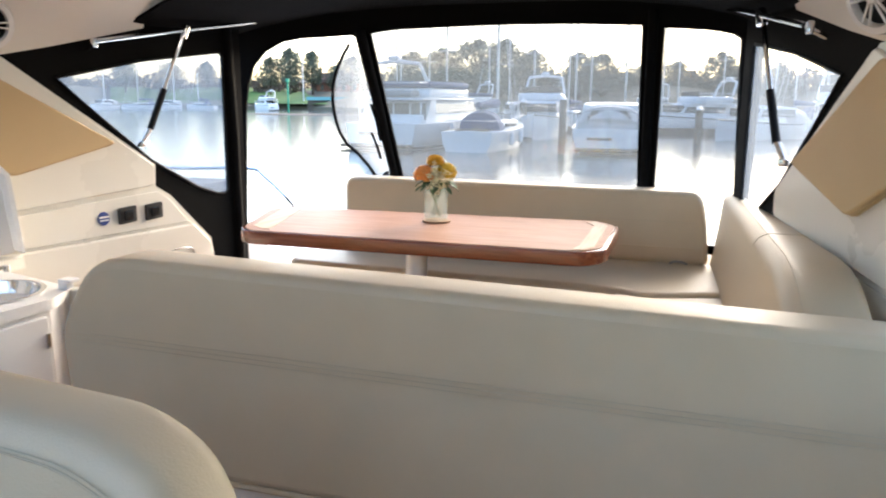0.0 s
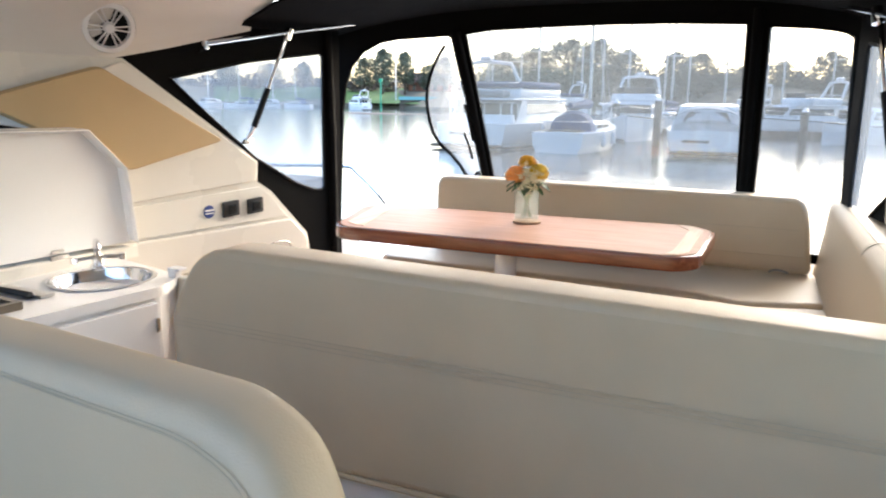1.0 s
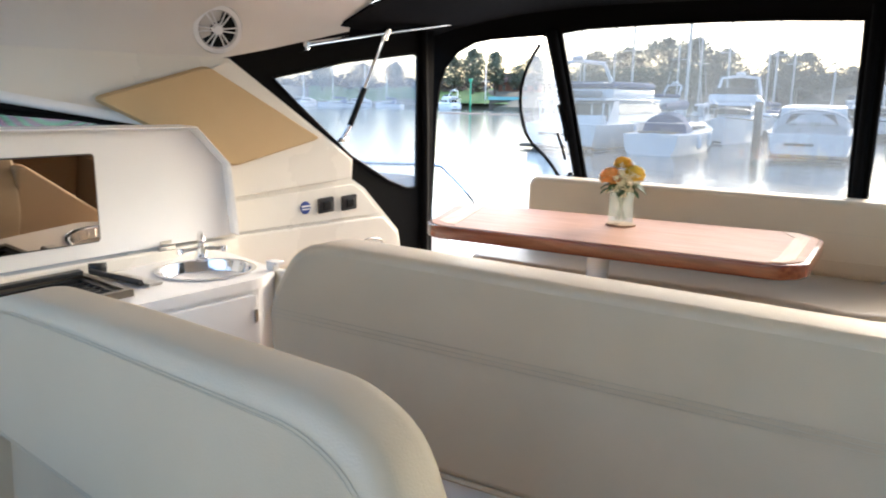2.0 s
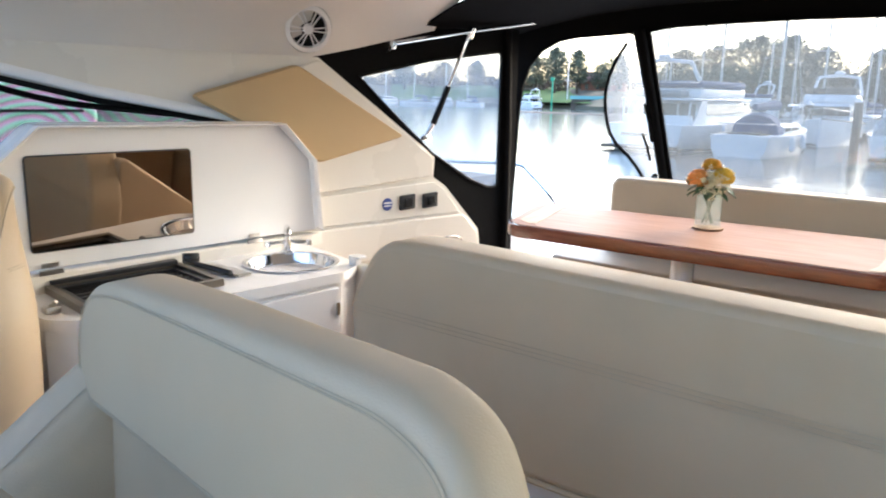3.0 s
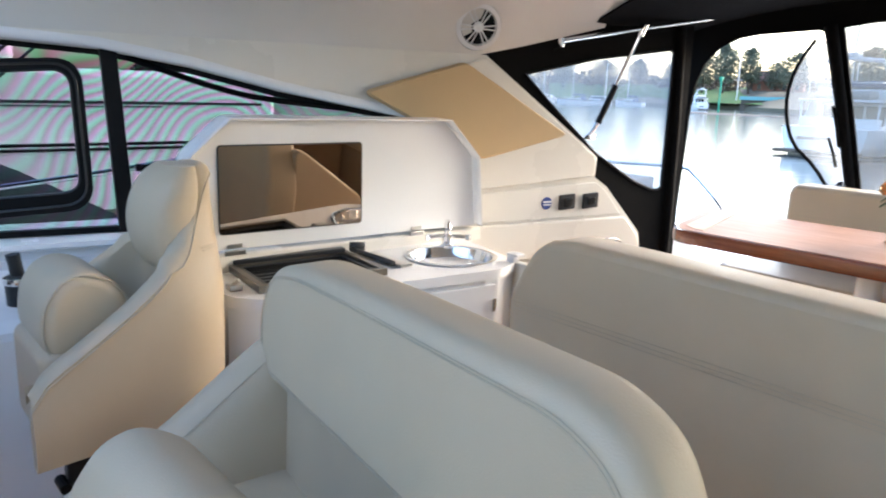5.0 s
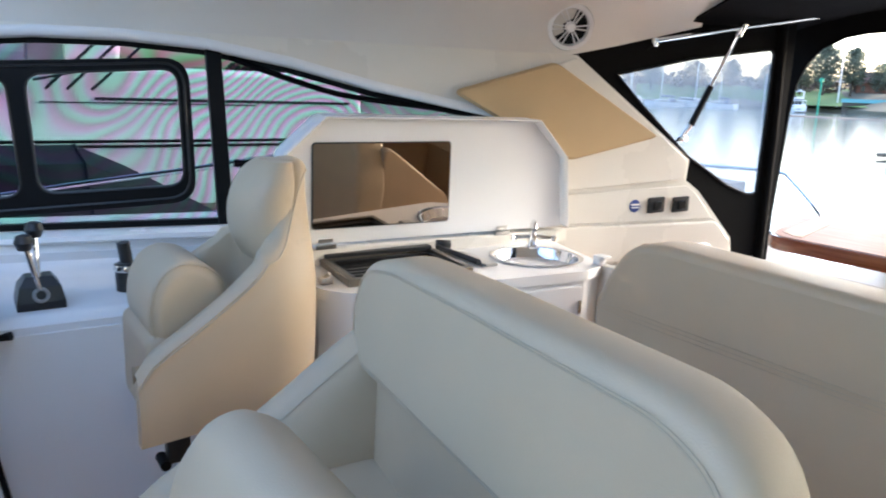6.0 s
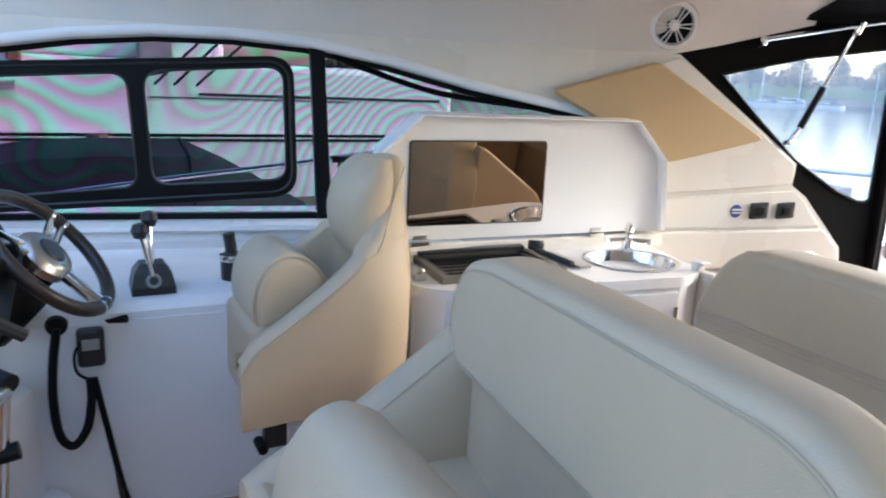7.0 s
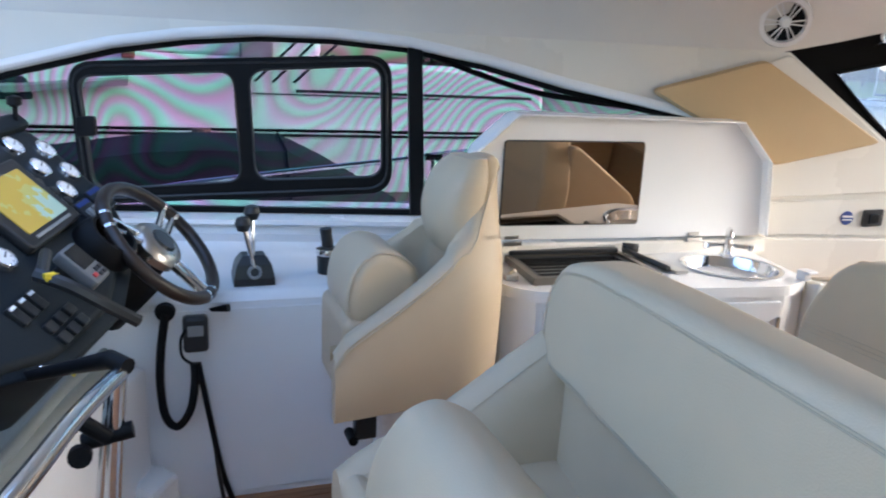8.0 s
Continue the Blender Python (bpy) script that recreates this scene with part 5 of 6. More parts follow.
lawn = [[polar(a, 208 + 22 * math.sin((75 - a) / 2.2 * 0.45), WATERZ + 1.6), polar(a, 232, WATERZ + 4.6), polar(a, 244, WATERZ + 6.4)] for a in range(42, 23, -1)]
structure(part("lawn_ground", loft(lawn, closed=False), GRASS), "bright green lawn sloping to the far shore", "ground")

def clump(bm, c, r, n, rnd, size, flat=0.8):
    for _ in range(n):
        v = Vector((rnd.gauss(0, 1), rnd.gauss(0, 1), rnd.gauss(0, 1)))
        v = v.normalized() * r * rnd.random() ** 0.4
        v.z *= flat
        q = Euler([rnd.uniform(0, 6.3) for _ in range(3)]).to_matrix()
        s = size * rnd.uniform(0.6, 1.3)
        bm.faces.new([bm.verts.new(c + v + q @ Vector(p)) for p in ((-s, -s * 0.6, 0), (s * 0.2, -s, s * 0.2), (s, s * 0.3, 0), (-s * 0.1, s, -s * 0.2))])
def tree(at, h, spread, seed, mat, conifer=False):
    rnd = random.Random(seed)
    t = thing("tree", at, "conifer on the far shore" if conifer else "broad leafy tree on the far shore", "tree", "shore trees")
    limbs = [tube([at, at + Vector((0.1 * h * 0.1, 0, h * 0.35)), at + Vector((0, 0, h * 0.9))], [h * 0.028, h * 0.02, h * 0.005], 7)]
    bm = bmesh.new()
    for k in range(20):
        a, u = k * 2.4 + rnd.uniform(-0.4, 0.4), (k + 0.5) / 20
        zz = h * (0.28 + 0.66 * u)
        reach = spread * (math.sin(math.pi * (0.22 + 0.7 * u)) if not conifer else 0.95 * (1.08 - u)) * rnd.uniform(0.75, 1.05)
        tip = at + Vector((math.cos(a) * reach * 0.62, math.sin(a) * reach * 0.62, zz))
        if k % 2 == 0:
            limbs.append(tube([at + Vector((0, 0, zz * 0.75)), tip], [h * 0.01, h * 0.004], 5))
        clump(bm, tip, reach * rnd.uniform(0.38, 0.55) + 0.3, 170, rnd, h * 0.017, 0.85)
    part("trunk", joined(*limbs), BARK, t)
    part("crown", bm, mat, t, smooth=False)
spec = [(31.0, 226, 11, 4.0), (29.6, 222, 13.5, 4.2), (27.9, 224, 13, 3.6), (33, 236, 9, 4), (35.5, 240, 10, 4), (26.2, 228, 9, 4), (25.0, 215, 11, 5), (38, 236, 9, 5), (41, 232, 10, 4)]
for i, (az, d, h, s) in enumerate(spec):
    tree(polar(az, d, WATERZ + 4.2), h, s, i, FOLI if i % 3 != 1 or i == 1 else FOLB)
spec = [(20.5, 150, 11.5, 6), (18.2, 148, 12, 6), (15.6, 146, 13.5, 6.5), (13.6, 150, 14, 6.5), (11.4, 152, 12, 5), (7.8, 150, 11.5, 4.5), (6.2, 148, 11, 5), (3.5, 150, 8.5, 5), (0.8, 150, 9.5, 5), (-2.2, 148, 11, 4.5), (-6, 150, 9, 5), (-10, 150, 10, 5), (-15, 150, 10, 5)]
for i, (az, d, h, s) in enumerate(spec):
    tree(polar(az, d, WATERZ + 1.0), h, s, 40 + i, FOLI)
rnd = random.Random(9)
bm = bmesh.new()
for i in range(150):
    az = 72 - i * 0.62
    d = (245 if az > 23 else 168) + rnd.uniform(-10, 15)
    clump(bm, polar(az, d, WATERZ + 4.5 + rnd.uniform(0, 3.4)), rnd.uniform(2.5, 4.2), 220, rnd, 0.42, 0.8)
tagged(part("far_woods", bm, FOLB, smooth=False), "hazy brown winter woods along the far shore", "woods", "", "stuff")

def house(at, w, d, h, turn):
    hs = thing("house", at, "red brick house with tiled roof on the shore", "house")
    m = Matrix.Translation(at) @ pose(0, 0, 0, 0, 0, turn)
    part("wall", rbox((-w / 2, -d / 2, -2.0), (w / 2, d / 2, h), 0.0), BRICK, hs, m=m)
    part("roof", loft([[Vector((x, -d / 2 - 0.3, h)), Vector((x, 0, h + d * 0.42)), Vector((x, d / 2 + 0.3, h))] for x in (-w / 2 - 0.3, w / 2 + 0.3)]), ROOFT, hs, m=m)
    for k in range(4):
        x = -w / 2 + w * (k + 0.5) / 4
        part("window", rbox((x - 0.5, -d / 2 - 0.06, h * 0.35), (x + 0.5, -d / 2 + 0.02, h * 0.8), 0.0), GLASSB, hs, m=m)
house(polar(25.9, 232, WATERZ + 4.3), 13, 7, 3.6, 20)
shed = thing("boat_shed", polar(26.6, 203, WATERZ), "low shed with teal roof at the water's edge", "shed")
sm = Matrix.Translation(polar(26.6, 206, WATERZ)) @ pose(0, 0, 0, 0, 0, 24)
part("wall", rbox((-6, -1.5, 0), (6, 1.5, 2.6), 0.0), TIMBER, shed, m=sm.copy())
part("roof", loft([[Vector((x, -2, 2.6)), Vector((x, 0, 3.5)), Vector((x, 2, 2.6))] for x in (-6.4, 6.4)]), TEAL, shed, m=sm.copy())
mark = thing("channel_marker", polar(29.75, 175), "green painted channel marker post in the water", "marker post")
part("post", tube([polar(29.75, 175, WATERZ - 0.5), polar(29.75, 175, 5.8)], 0.19, 10), GREENP, mark)
part("topmark", rbox(polar(29.75, 175, 5.4) - Vector((0.4, 0.2, 0)), polar(29.75, 175, 6.2) + Vector((0.4, 0.2, 0)), 0.05), GREENP, mark)
spit = part("mud_bank", lathe([(0.0, 0.22), (5, 0.2), (9, 0.05), (11, -0.2), (0.0, -0.2)], 30, Matrix.Translation(polar(28.6, 138)) @ Matrix.Diagonal((1.6, 0.25, 1, 1))), TIMBER)
structure(spit, "thin dark mud bank showing above the water", "ground")

def yacht(at, length, beam, turn, free, label, fly=False, canvas=None, sail=False, cover=False):
    """A moored boat, bow along its own +y, built round the waterline."""
    m = Matrix.Translation(at) @ pose(0, 0, 0, 0, 0, turn)
    y = thing("sailing_yacht" if sail else "motor_yacht", at, label, "boat")
    rings = []
    for i in range(11):
        t = i / 10
        yy = -length / 2 + length * t
        w = beam / 2 * (0.86 + 0.14 * math.sin(math.pi * min(1, t * 1.4))) * (1 - max(0, (t - 0.55) / 0.45) ** 2.2 * 0.97)
        sh = free * (1 + 0.35 * t * t)
        rings.append([Vector((-w, yy, sh)), Vector((-w * 0.93, yy, sh * 0.35)), Vector((-w * 0.7, yy, -0.25)), Vector((w * 0.7, yy, -0.25)), Vector((w * 0.93, yy, sh * 0.35)), Vector((w, yy, sh)), Vector((0, yy, sh + 0.06))])
    hullm = NAVY if cover else HULL
    part("hull", loft(rings), hullm, y, m=m.copy())
    part("rubbing_strake", tube([m @ (r[0] * 1.0) for r in rings], 0.05, 6), PLASTIC, y)
    if sail:
        part("coachroof", rbox((-beam * 0.3, -length * 0.2, free), (beam * 0.3, length * 0.2, free + 0.55), 0.15), HULL, y, m=m.copy())
        part("mast", tube([m @ Vector((0, length * 0.08, free)), m @ Vector((0, length * 0.08, length * 1.15))], 0.09, 8), MAST, y)
        part("boom_cover", tube([m @ Vector((0, length * 0.06, free + 1.5)), m @ Vector((0, -length * 0.3, free + 1.4))], [0.28, 0.16], 8), BLUEC, y)
        hood = [[Vector((beam * w * math.cos(a), yy, free + h * math.sin(a) ** 0.8)) for a in [math.pi * k / 10 for k in range(11)]] for yy, w, h in ((-length * 0.27, 0.36, 1.0), (-length * 0.20, 0.36, 1.15), (-length * 0.12, 0.32, 0.75))]
        part("sprayhood", loft(hood), BLUEC, y, m=m.copy())
        part("cockpit_well", rbox((-beam * 0.26, -length * 0.44, free * 0.8), (beam * 0.26, -length * 0.27, free * 1.12), 0.05), TIMBER, y, m=m.copy())
        part("pushpit", tube([m @ Vector(p) for p in ((-beam * 0.4, -length * 0.38, free + 0.6), (-beam * 0.38, -length * 0.49, free + 0.6), (beam * 0.38, -length * 0.49, free + 0.6), (beam * 0.4, -length * 0.38, free + 0.6))], 0.025, 6), MAST, y)
        for s in (-1, 1):
            part("cabin_window", rbox((s * beam * 0.305 - 0.02, -length * 0.1, free + 0.18), (s * beam * 0.305 + 0.02, length * 0.14, free + 0.38), 0.01), GLASSB, y, m=m.copy())
        for s in (-1, 1):
            part("shroud", tube([m @ Vector((s * beam * 0.46, length * 0.06, free)), m @ Vector((0, length * 0.08, length * 1.1))], 0.015, 5), MAST, y)
        part("stay", tube([m @ Vector((0, length * 0.48, free)), m @ Vector((0, length * 0.08, length * 1.12))], 0.03, 5), MAST, y)
    elif not cover:
        c0, c1 = -length * 0.30, length * 0.22
        part("cabin", loft([[Vector((-beam * w, yy, z)), Vector((beam * w, yy, z)), Vector((beam * w * 0.86, yy + dy, z + 1.25)), Vector((-beam * w * 0.86, yy + dy, z + 1.25))] for yy, w, z, dy in ((c0, 0.40, free, 0.05), (c1 * 0.4, 0.41, free + 0.1, -0.1), (c1, 0.33, free + 0.15, -0.9))]), HULL, y, m=m.copy())
        for s in (-1, 1):
            part("side_window", prism([(c0 + 0.4, free + 0.55), (c1 - 0.6, free + 0.6), (c1 - 0.9, free + 1.1), (c0 + 0.4, free + 1.1)], lambda a, b, d: Vector((s * (beam * 0.415 - (b - free) * 0.05 * beam) + s * d, a, b)), -0.05, 0.05), GLASSB, y, m=m.copy())
        part("windscreen", rbox((-beam * 0.31, c1 - 0.75, free + 0.62), (beam * 0.31, c1 - 0.05, free + 1.22), 0.06), GLASSB, y, m=m.copy())
        if fly:
            part("rear_window", rbox((-beam * 0.32, c0 - 0.06, free + 0.15), (beam * 0.32, c0 + 0.02, free + 1.12), 0.02), GLASSB, y, m=m.copy())
            part("hardtop", rbox((-beam * 0.42, c0 - 1.6, free + 1.3), (beam * 0.42, c1 - 1.2, free + 1.42), 0.05), HULL, y, m=m.copy())
            for s in (-1, 1):
                part("pillar", tube([m @ Vector((s * beam * 0.38, c0 - 1.5, free - 0.1)), m @ Vector((s * beam * 0.39, c0 - 1.5, free + 1.32))], 0.05, 6), HULL, y)
                part("wing_panel", prism([(c0 - 1.3, free), (c0 + 0.1, free), (c0 + 0.1, free + 1.3), (c0 - 0.5, free + 1.3), (c0 - 0.9, free + 0.55)], lambda a, b, d: Vector((s * (beam * 0.41 + d), a, b)), -0.03, 0.03), HULL, y, m=m.copy())
            for k in range(4):
                x = beam * 0.32 * (-1 + 2 * k / 3)
                part("door_frame", rbox((x - 0.05, c0 - 0.10, free + 0.12), (x + 0.05, c0 - 0.05, free + 1.15), 0.01), HULL, y, m=m.copy())
        else:
            hood = []
            for yy, w, h in ((c0 - 1.7, 0.38, 0.75), (c0 - 1.2, 0.41, 1.45), (c0 + 0.4, 0.41, 1.75), (c1 - 1.4, 0.38, 1.65), (c1 - 0.6, 0.34, 1.2)):
                hood.append([Vector((beam * w * math.cos(a), yy, free + 0.78 * h * math.sin(a) ** 0.6)) for a in [math.pi * k / 10 for k in range(11)]])
            part("canvas_hood", loft(hood), canvas or PALECANVAS, y, m=m.copy())
            part("hood_window", prism(rounded([(-beam * 0.28, free + 0.45), (beam * 0.28, free + 0.45), (beam * 0.22, free + 0.98), (-beam * 0.22, free + 0.98)], 0.12), lambda a, b, d: Vector((a, c0 - 1.66 + (b - free - 0.45) * 0.75 + d, b)), -0.06, 0.02), GLASSB, y, m=m.copy())
            part("hood_hoop", tube([m @ (v * 1.0) for v in hood[1]], 0.04, 6), MAST, y)
        part("bathing_platform", rbox((-beam * 0.40, -length / 2 - 0.9, 0.12), (beam * 0.40, -length / 2 + 0.1, 0.28), 0.05), TIMBER, y, m=m.copy())
        part("name_bar", rbox((-beam * 0.26, -length / 2 - 0.04, free * 0.55), (beam * 0.05, -length / 2 + 0.02, free * 0.66), 0.0), GLASSB, y, m=m.copy())
        part("boot_stripe", tube([m @ Vector((r[4].x * 0.995, r[4].y, 0.1)) for r in rings], 0.06, 5), NAVY, y)
        if fly:
            part("flybridge", rbox((-beam * 0.38, c0 - 0.4, free + 1.42), (beam * 0.38, c1 - 1.6, free + 2.0), 0.18, 3), HULL, y, m=m.copy())
            part("fly_screen", rbox((-beam * 0.34, c1 - 2.1, free + 1.95), (beam * 0.34, c1 - 1.9, free + 2.45), 0.05), GLASSB, y, m=m.copy())
            part("fly_rail", tube([m @ Vector(p) for p in ((-beam * 0.36, c1 - 2.0, free + 2.3), (-beam * 0.36, c0 - 1.4, free + 2.25), (beam * 0.36, c0 - 1.4, free + 2.25), (beam * 0.36, c1 - 2.0, free + 2.3))], 0.025, 6), MAST, y)
            part("dinghy", rbox((-beam * 0.28, c0 - 1.5, free + 1.45), (beam * 0.28, c0 - 0.5, free + 1.85), 0.18, 3), GREYM, y, m=m.copy())
            part("radar_arch", joined(*[tube([m @ Vector((s * beam * 0.37, c0 - 0.2, free + 2.0)), m @ Vector((s * beam * 0.30, c0 - 0.8, free + 3.3)), m @ Vector((0, c0 - 0.9, free + 3.45))], 0.12, 7) for s in (-1, 1)]), HULL, y)
            part("radar", rbox((-0.35, c0 - 1.1, free + 3.5), (0.35, c0 - 0.6, free + 3.75), 0.1), HULL, y, m=m.copy())
        if canvas and fly:
            part("canvas_cover", rbox((-beam * 0.40, c0 - 0.5, free + (1.98 if fly else 1.42)), (beam * 0.40, c1 - 1.8, free + (2.36 if fly else 1.6)), 0.16 if fly else 0.08, 3), canvas, y, m=m.copy())
        part("cockpit_screen", rbox((-beam * 0.40, c0 - 1.4, free), (beam * 0.40, c0 - 1.2, free + 0.5), 0.05), HULL, y, m=m.copy())
    for s in (-1, 1):
        pts = [m @ Vector((s * abs(r[5].x) * 0.95, r[5].y, r[5].z + 0.65)) for r in rings[3:]]
        part("guard_rail", tube(pts, 0.02, 5), MAST, y)
        for r in rings[3::2]:
            part("stanchion", tube([m @ Vector((s * abs(r[5].x) * 0.95, r[5].y, r[5].z)), m @ Vector((s * abs(r[5].x) * 0.95, r[5].y, r[5].z + 0.65))], 0.018, 5), MAST, y)
    for k in (3, 5):
        part("fender", lathe([(0.0, -0.4), (0.14, -0.3), (0.15, 0.2), (0.05, 0.38), (0.0, 0.4)], 10, Matrix.Translation(m @ (rings[k][5] * 1.04 - Vector((0, 0, 0.5))))), HULL, y)
    return y
yacht(polar(18.9, 47), 13, 5.2, -8, 1.4, "white flybridge motor yacht with blue canvas, moored", True, BLUEC)
yacht(polar(14.2, 43), 9, 3.3, -4, 1.05, "white sailing yacht with blue sprayhood, moored", sail=True)
yacht(polar(10.6, 58), 12, 4.4, 186, 1.3, "white flybridge cruiser on its berth", True)
yacht(polar(5.3, 44), 9.5, 4.2, 4, 1.25, "white sports cruiser lying stern to the fairway", False)
yacht(polar(-0.4, 70), 10, 3.6, 125, 1.2, "white cabin cruiser beyond a mooring pile", True)
yacht(polar(-5.0, 60), 9.5, 3.4, 140, 1.1, "white cabin cruiser lying at a pontoon", False)
yacht(polar(-10, 55), 10, 3.6, 170, 1.4, "white cabin cruiser lying at a pontoon", True)
yacht(polar(31.5, 188), 9, 3.4, 60, 1.3, "white motor cruiser crossing the far water", True)
for i, az in enumerate((36, 38.5, 40, 42.5, 45, 49)):
    yacht(polar(az, 205 + 9 * math.sin(i * 2)), 8 + i % 3, 3, 100 + 25 * i, 1.1, "small white yacht moored off the far shore", False, sail=i % 2 == 0)
for i, (az, d, turn) in enumerate(((21.5, 88, 30), (16.6, 84, 150), (12.4, 90, 20), (8.3, 82, 165), (2.6, 86, 15), (-2.6, 84, 160), (-7.5, 80, 25))):
    yacht(polar(az, d), 9.5 + i % 3, 3.4, turn, 1.2, "white yacht berthed beyond the long pontoon", i % 3 == 1, BLUEC if i % 2 else None, sail=i % 3 == 0)
for i in range(22):
    az = 47 - i * 4.6 if i < 7 else 21.5 - (i - 7) * 2.15 + 0.6 * math.sin(i * 2.3)
    d = 215 if i < 7 else 92 + 14 * math.sin(i * 1.9)
    mm = thing("mast", polar(az, d), "bare alloy mast of a berthed yacht", "mast", "bare masts")
    part("pole", tube([polar(az, d), polar(az, d, 11 + 3 * math.sin(i * 1.7))], 0.11 if i >= 7 else 0.16, 7), MAST, mm)
    part("spreader", tube([polar(az, d, 6.5) - Vector((1.0, 0, 0)), polar(az, d, 6.5) + Vector((1.0, 0, 0))], 0.06, 6), MAST, mm)
for i, (az, d, h) in enumerate(((8.9, 50, 2.6), (16.8, 56, 2.2), (11.9, 54, 2.4), (-1.0, 52, 2.0), (3.0, 62, 2.2), (21.6, 52, 1.6), (7.1, 66, 2.0))):
    pl = thing("mooring_pile", polar(az, d), "weathered timber mooring pile in the water", "pile", "mooring piles")
    part("post", tube([polar(az, d, WATERZ - 1), polar(az, d, h - 1.0)], 0.24, 10), TIMBER, pl)
    part("cap", lathe([(0.0, 0.3), (0.27, 0.0), (0.0, 0.0)], 10, Matrix.Translation(polar(az, d, h - 1.0))), HULL, pl)
for az0, az1, d in ((24, -14, 66),):
    pt = thing("pontoon", polar(5, d), "long grey timber pontoon behind the boats", "pontoon")
    part("deck", loft([[polar(a, d, WATERZ - 0.1), polar(a, d, WATERZ + 0.5), polar(a, d + 2, WATERZ + 0.5), polar(a, d + 2, WATERZ - 0.1)] for a in range(24, -15, -2)]), TIMBER, pt)

# ---- starboard neighbours, seen through the mesh screen ----
nb = thing("covered_boat", (-8.4, -0.8, WATERZ), "boat under a dark fitted cover alongside", "boat")
rings = []
for i in range(23):
    y = -8.0 + 10.1 * i / 22
    z = 0.75 if -0.5 < y < 0.8 else (0.75 - (y - 0.8) * 0.575 if y >= 0.8 else max(0.45, 0.75 + (y + 0.5) * 0.14))
    w = 1.3 if y < 0.8 else 1.3 - 0.75 * (y - 0.8)
    side = min(z - 0.12, -0.25)
    rings.append([Vector((-8.4 - w, y, WATERZ - 0.1)), Vector((-8.4 - w, y, side)), Vector((-8.4 - w * 0.55, y, z - 0.12)), Vector((-8.4, y, z)), Vector((-8.4 + w * 0.55, y, z - 0.12)), Vector((-8.4 + w, y, side)), Vector((-8.4 + w, y, WATERZ - 0.1))])
part("cover", loft(rings), NAVY, nb)
for k in (3, 7, 11, 15, 19):
    part("cover_seam", tube([v + Vector((0.004, 0, 0.006)) for v in rings[k][2:6]], 0.012, 5), NAVY, nb)
# tall white cruiser beyond, its long side towards the window
big = thing("white_cruiser", (-15.2, 0.0, WATERZ), "tall white motor cruiser berthed beyond the covered boat", "boat")
hull = []
for i in range(15):
    y = -11.0 + 22.0 * i / 14
    w = 2.1 * (1 - 0.85 * max(0.0, (y - 4.0) / 7.0) ** 2)
    hull.append([Vector((-15.2 - w, y, WATERZ - 0.2)), Vector((-15.2 - w, y, 0.36)), Vector((-15.2 + w, y, 0.36)), Vector((-15.2 + w, y, WATERZ - 0.2))])
part("hull", loft(hull), HULL, big)
part("deckhouse", rbox((-17.0, -8.5, 0.36), (-13.35, 6.6, 1.62), 0.12, 3), HULL, big)
part("upper_house", rbox((-16.8, -7.0, 1.62), (-13.6, 2.2, 2.75), 0.15, 3), HULL, big)
for z, r in ((0.40, 0.028), (0.32, 0.022)):
    part("rubbing_strake", tube([Vector((h[2].x + 0.02, h[2].y, z)) for h in hull], r, 6), RUBBER, big)
part("window_line", rbox((-13.36, 1.7, 1.05), (-13.33, 6.3, 1.10), 0.0), GLASSB, big)
part("window_line", rbox((-13.36, 0.9, 1.0), (-13.33, 4.4, 1.02), 0.0), GLASSB, big)
for y in (-6.0, -3.4):
    part("window", prism(rounded([(y - 1.1, 0.75), (y + 1.0, 0.80), (y + 0.9, 1.16), (y - 1.1, 1.10)], 0.08), lambda a, b, d: Vector((-13.35 + d, a, b)), -0.02, 0.015), GLASSB, big)
part("awning", loft([[Vector((-13.7, y, z)), Vector((-12.9, y, z - 0.06)), Vector((-12.9, y, z - 0.16)), Vector((-13.7, y, z - 0.1))] for y, z in ((-5.5, 0.98), (-2.6, 1.08), (-1.0, 1.24))]), GREYM, big)
for y0, y1 in ((0.95, 1.7), (1.25, 2.0), (1.6, 2.4)):
    part("derrick", tube([(-12.95, y0, 1.22), (-12.95, y1, 1.95)], 0.025, 6), PLASTIC, big)
part("derrick", tube([(-12.95, 0.8, 1.35), (-12.95, 2.3, 1.7)], 0.02, 6), PLASTIC, big)
part("funnel", rbox((-13.6, -1.1, 1.5), (-13.2, -0.9, 1.95), 0.03), BRICK, big)
part("box", rbox((-13.5, 0.75, 1.55), (-13.2, 1.3, 2.0), 0.04), GREYM, big)
jetty = thing("jetty", (-11.3, 0, WATERZ), "pale timber jetty between the berths", "jetty")
part("deck", rbox((-12.2, -40, WATERZ + 0.1), (-10.9, 16, WATERZ + 0.65), 0.03), TIMBER, jetty)
for i in range(5):
    part("post", tube([(-10.8, -12 + 6 * i, WATERZ - 0.5), (-10.8, -12 + 6 * i, 0.6)], 0.13, 10), TIMBER, jetty)

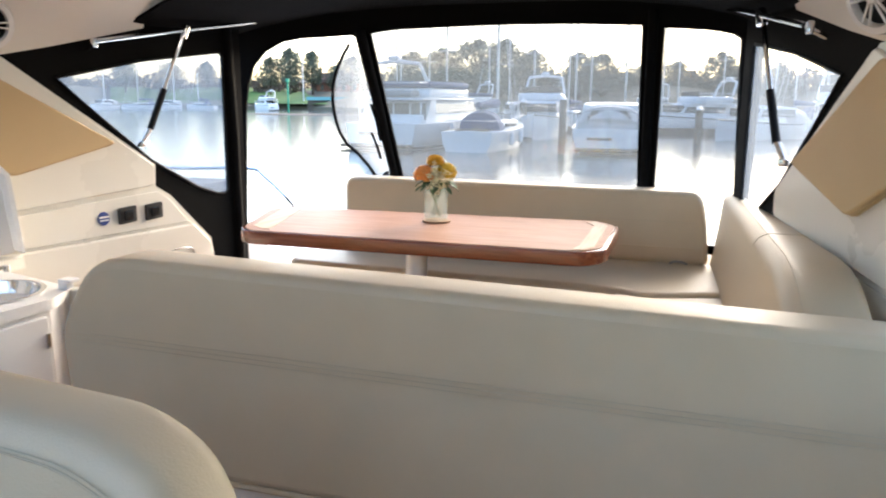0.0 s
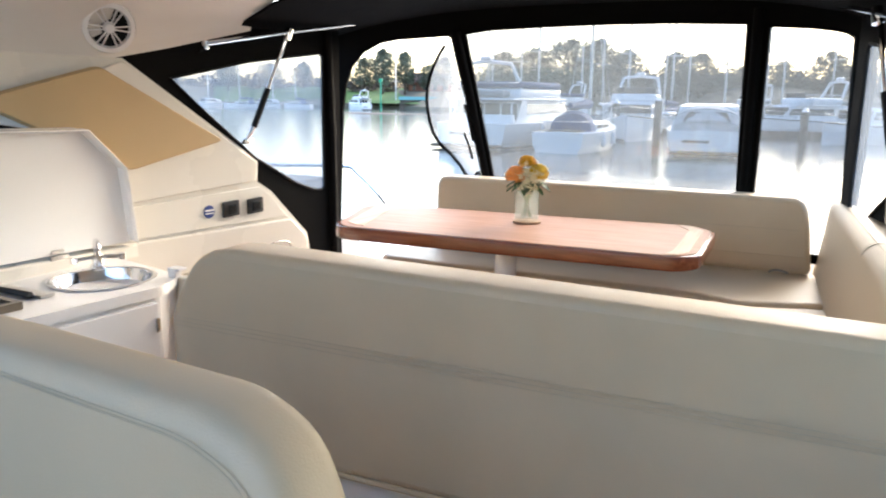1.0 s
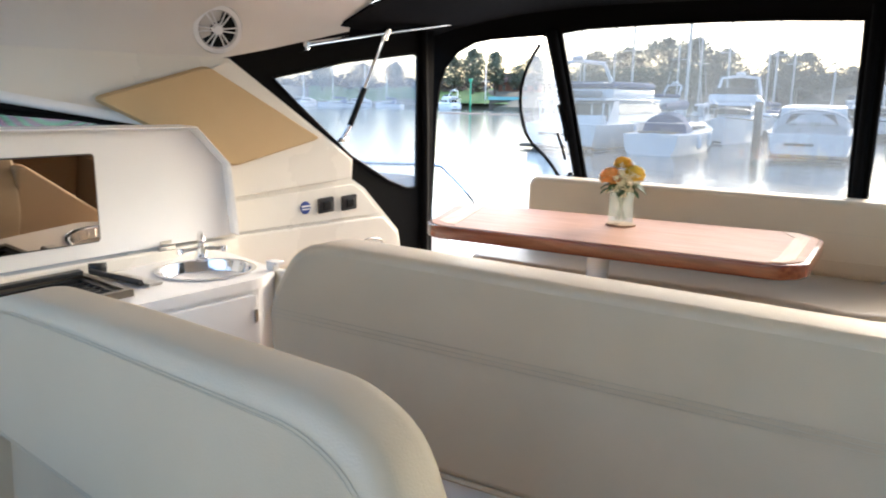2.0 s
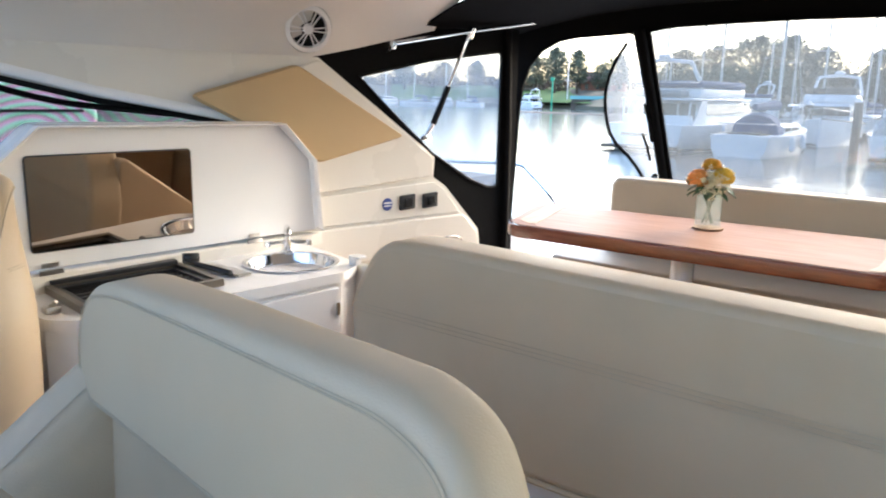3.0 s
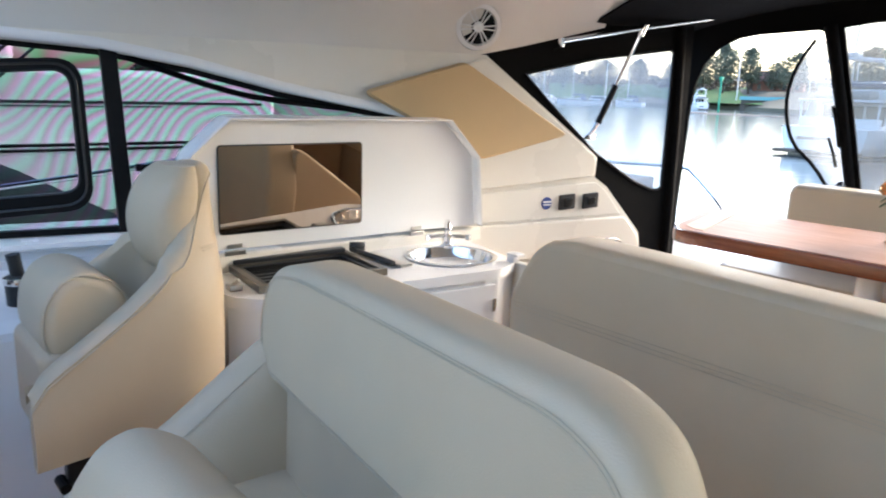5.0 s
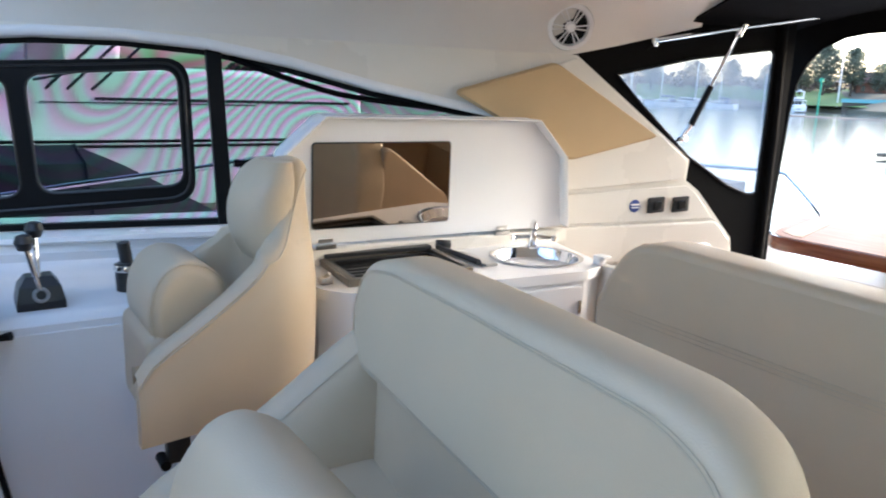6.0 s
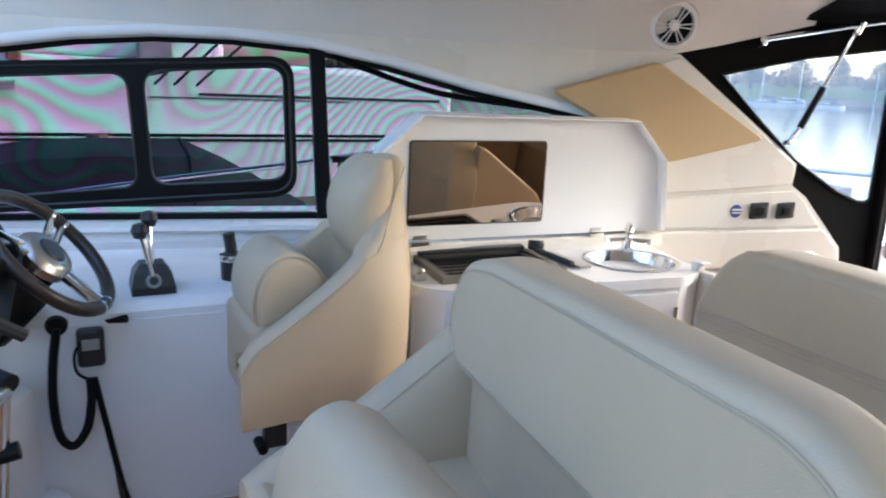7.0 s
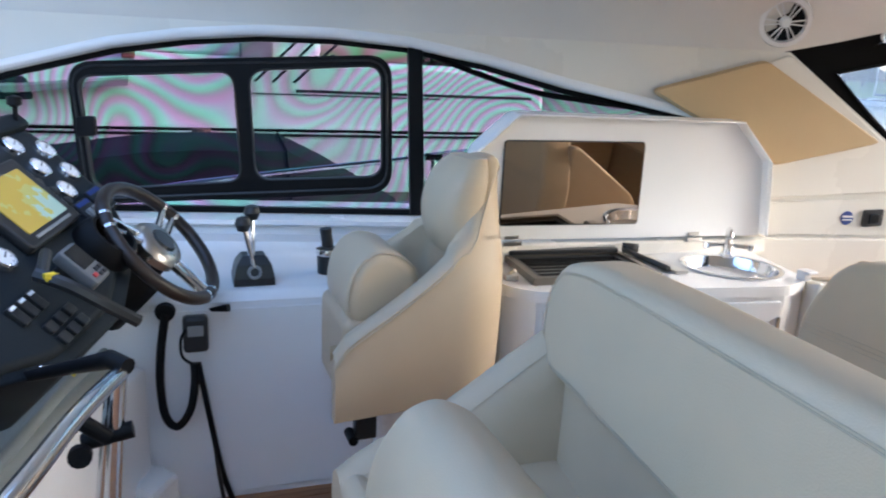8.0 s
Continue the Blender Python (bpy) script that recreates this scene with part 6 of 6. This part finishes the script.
# ---- own boat outside the cockpit ----
own = thing("side_deck", (-3.0, 0.5, WATERZ), "white side deck with stainless guard rails", "deck")
for put in (star, port):
    deck = part("deck", loft([[put(a, 0.80, -0.07), put(a, 0.80, -0.62), put(a, 0.5, -0.72), put(a, WATERZ - 0.2, -0.55), put(a, WATERZ - 0.2, -0.07)] for a in (-2.1, -1, 0, 2.6, 3.1)]), HULL, own)
    part("guard_rail", tube([put(-2.1, 0.84, -0.55), put(-1.0, 0.90, -0.55), put(-0.44, 0.98, -0.55), put(-0.06, 1.037, -0.55), put(0.381, 1.096, -0.55), put(0.74, 1.15, -0.55), put(1.6, 1.25, -0.55)], 0.011, 8, smooth=3), CHROME, own)
    part("guard_wire", tube([put(-0.6, 0.86, -0.55), put(0.2, 0.90, -0.55), put(1.6, 0.99, -0.55)], 0.005, 6), CHROME, own)
    part("rail_cleat", tube([put(0.53, 1.118, -0.55), put(0.60, 1.118, -0.55)], 0.016, 8), RUBBER, own)
    for a, z in ((0.565, 1.118), (0.63, 1.12), (1.5, 1.24)):
        part("stanchion", tube([put(a, 0.80, -0.55), put(a, z, -0.55)], 0.012, 8), CHROME, own)
plat = thing("swim_platform", (CENTRE, 3.9, -0.3), "white bathing platform and transom with stainless rails", "platform")
part("transom", rbox((-1.33, 3.18, FLOOR - 0.3), (0.25, 3.36, 0.82), 0.03, 3), HULL, plat)
part("platform", rbox((-2.6, 3.1, -0.35), (0.8, 4.7, -0.18), 0.06, 3), HULL, plat)
part("hull_quarter", rbox((-2.75, 2.95, -0.3), (-2.12, 4.25, 0.52), 0.08, 4), HULL, plat)
part("hull_quarter", rbox((0.32, 2.95, -0.3), (0.95, 4.25, 0.52), 0.08, 4), HULL, plat)
part("step", rbox((-2.12, 3.05, -0.3), (-1.33, 3.5, 0.12), 0.03, 3), HULL, plat)
part("stern_rail", tube([(-3.6, 3.6, 1.02), (-3.2, 3.95, 1.0), (-2.72, 4.0, 1.012), (-2.6, 4.0, 0.965), (-2.40, 4.0, 0.79), (-2.3, 4.0, 0.62), (-2.28, 4.0, 0.5)], 0.0125, 8, smooth=4), CHROME, plat)
part("stern_rail", tube([(1.8, 3.6, 1.02), (1.4, 3.95, 1.0), (0.92, 4.0, 1.012), (0.8, 4.0, 0.965), (0.60, 4.0, 0.79), (0.5, 4.0, 0.62), (0.48, 4.0, 0.5)], 0.0125, 8, smooth=4), CHROME, plat)

fore = thing("foredeck", (CENTRE, -4.0, 0.8), "white foredeck ahead of the windscreen", "deck")
rings = []
for i in range(9):
    t = i / 8
    y = -2.05 - 6.0 * t
    w = 2.35 * (1 - t ** 2.4) + 0.05
    z = 0.98 + 0.12 * t
    rings.append([Vector((CENTRE - w, y, WATERZ - 0.2)), Vector((CENTRE - w * 1.02, y, z - 0.1)), Vector((CENTRE - w * 0.8, y, z)), Vector((CENTRE, y, z + 0.08)), Vector((CENTRE + w * 0.8, y, z)), Vector((CENTRE + w * 1.02, y, z - 0.1)), Vector((CENTRE + w, y, WATERZ - 0.2))])
part("deck", loft(rings), HULL, fore)
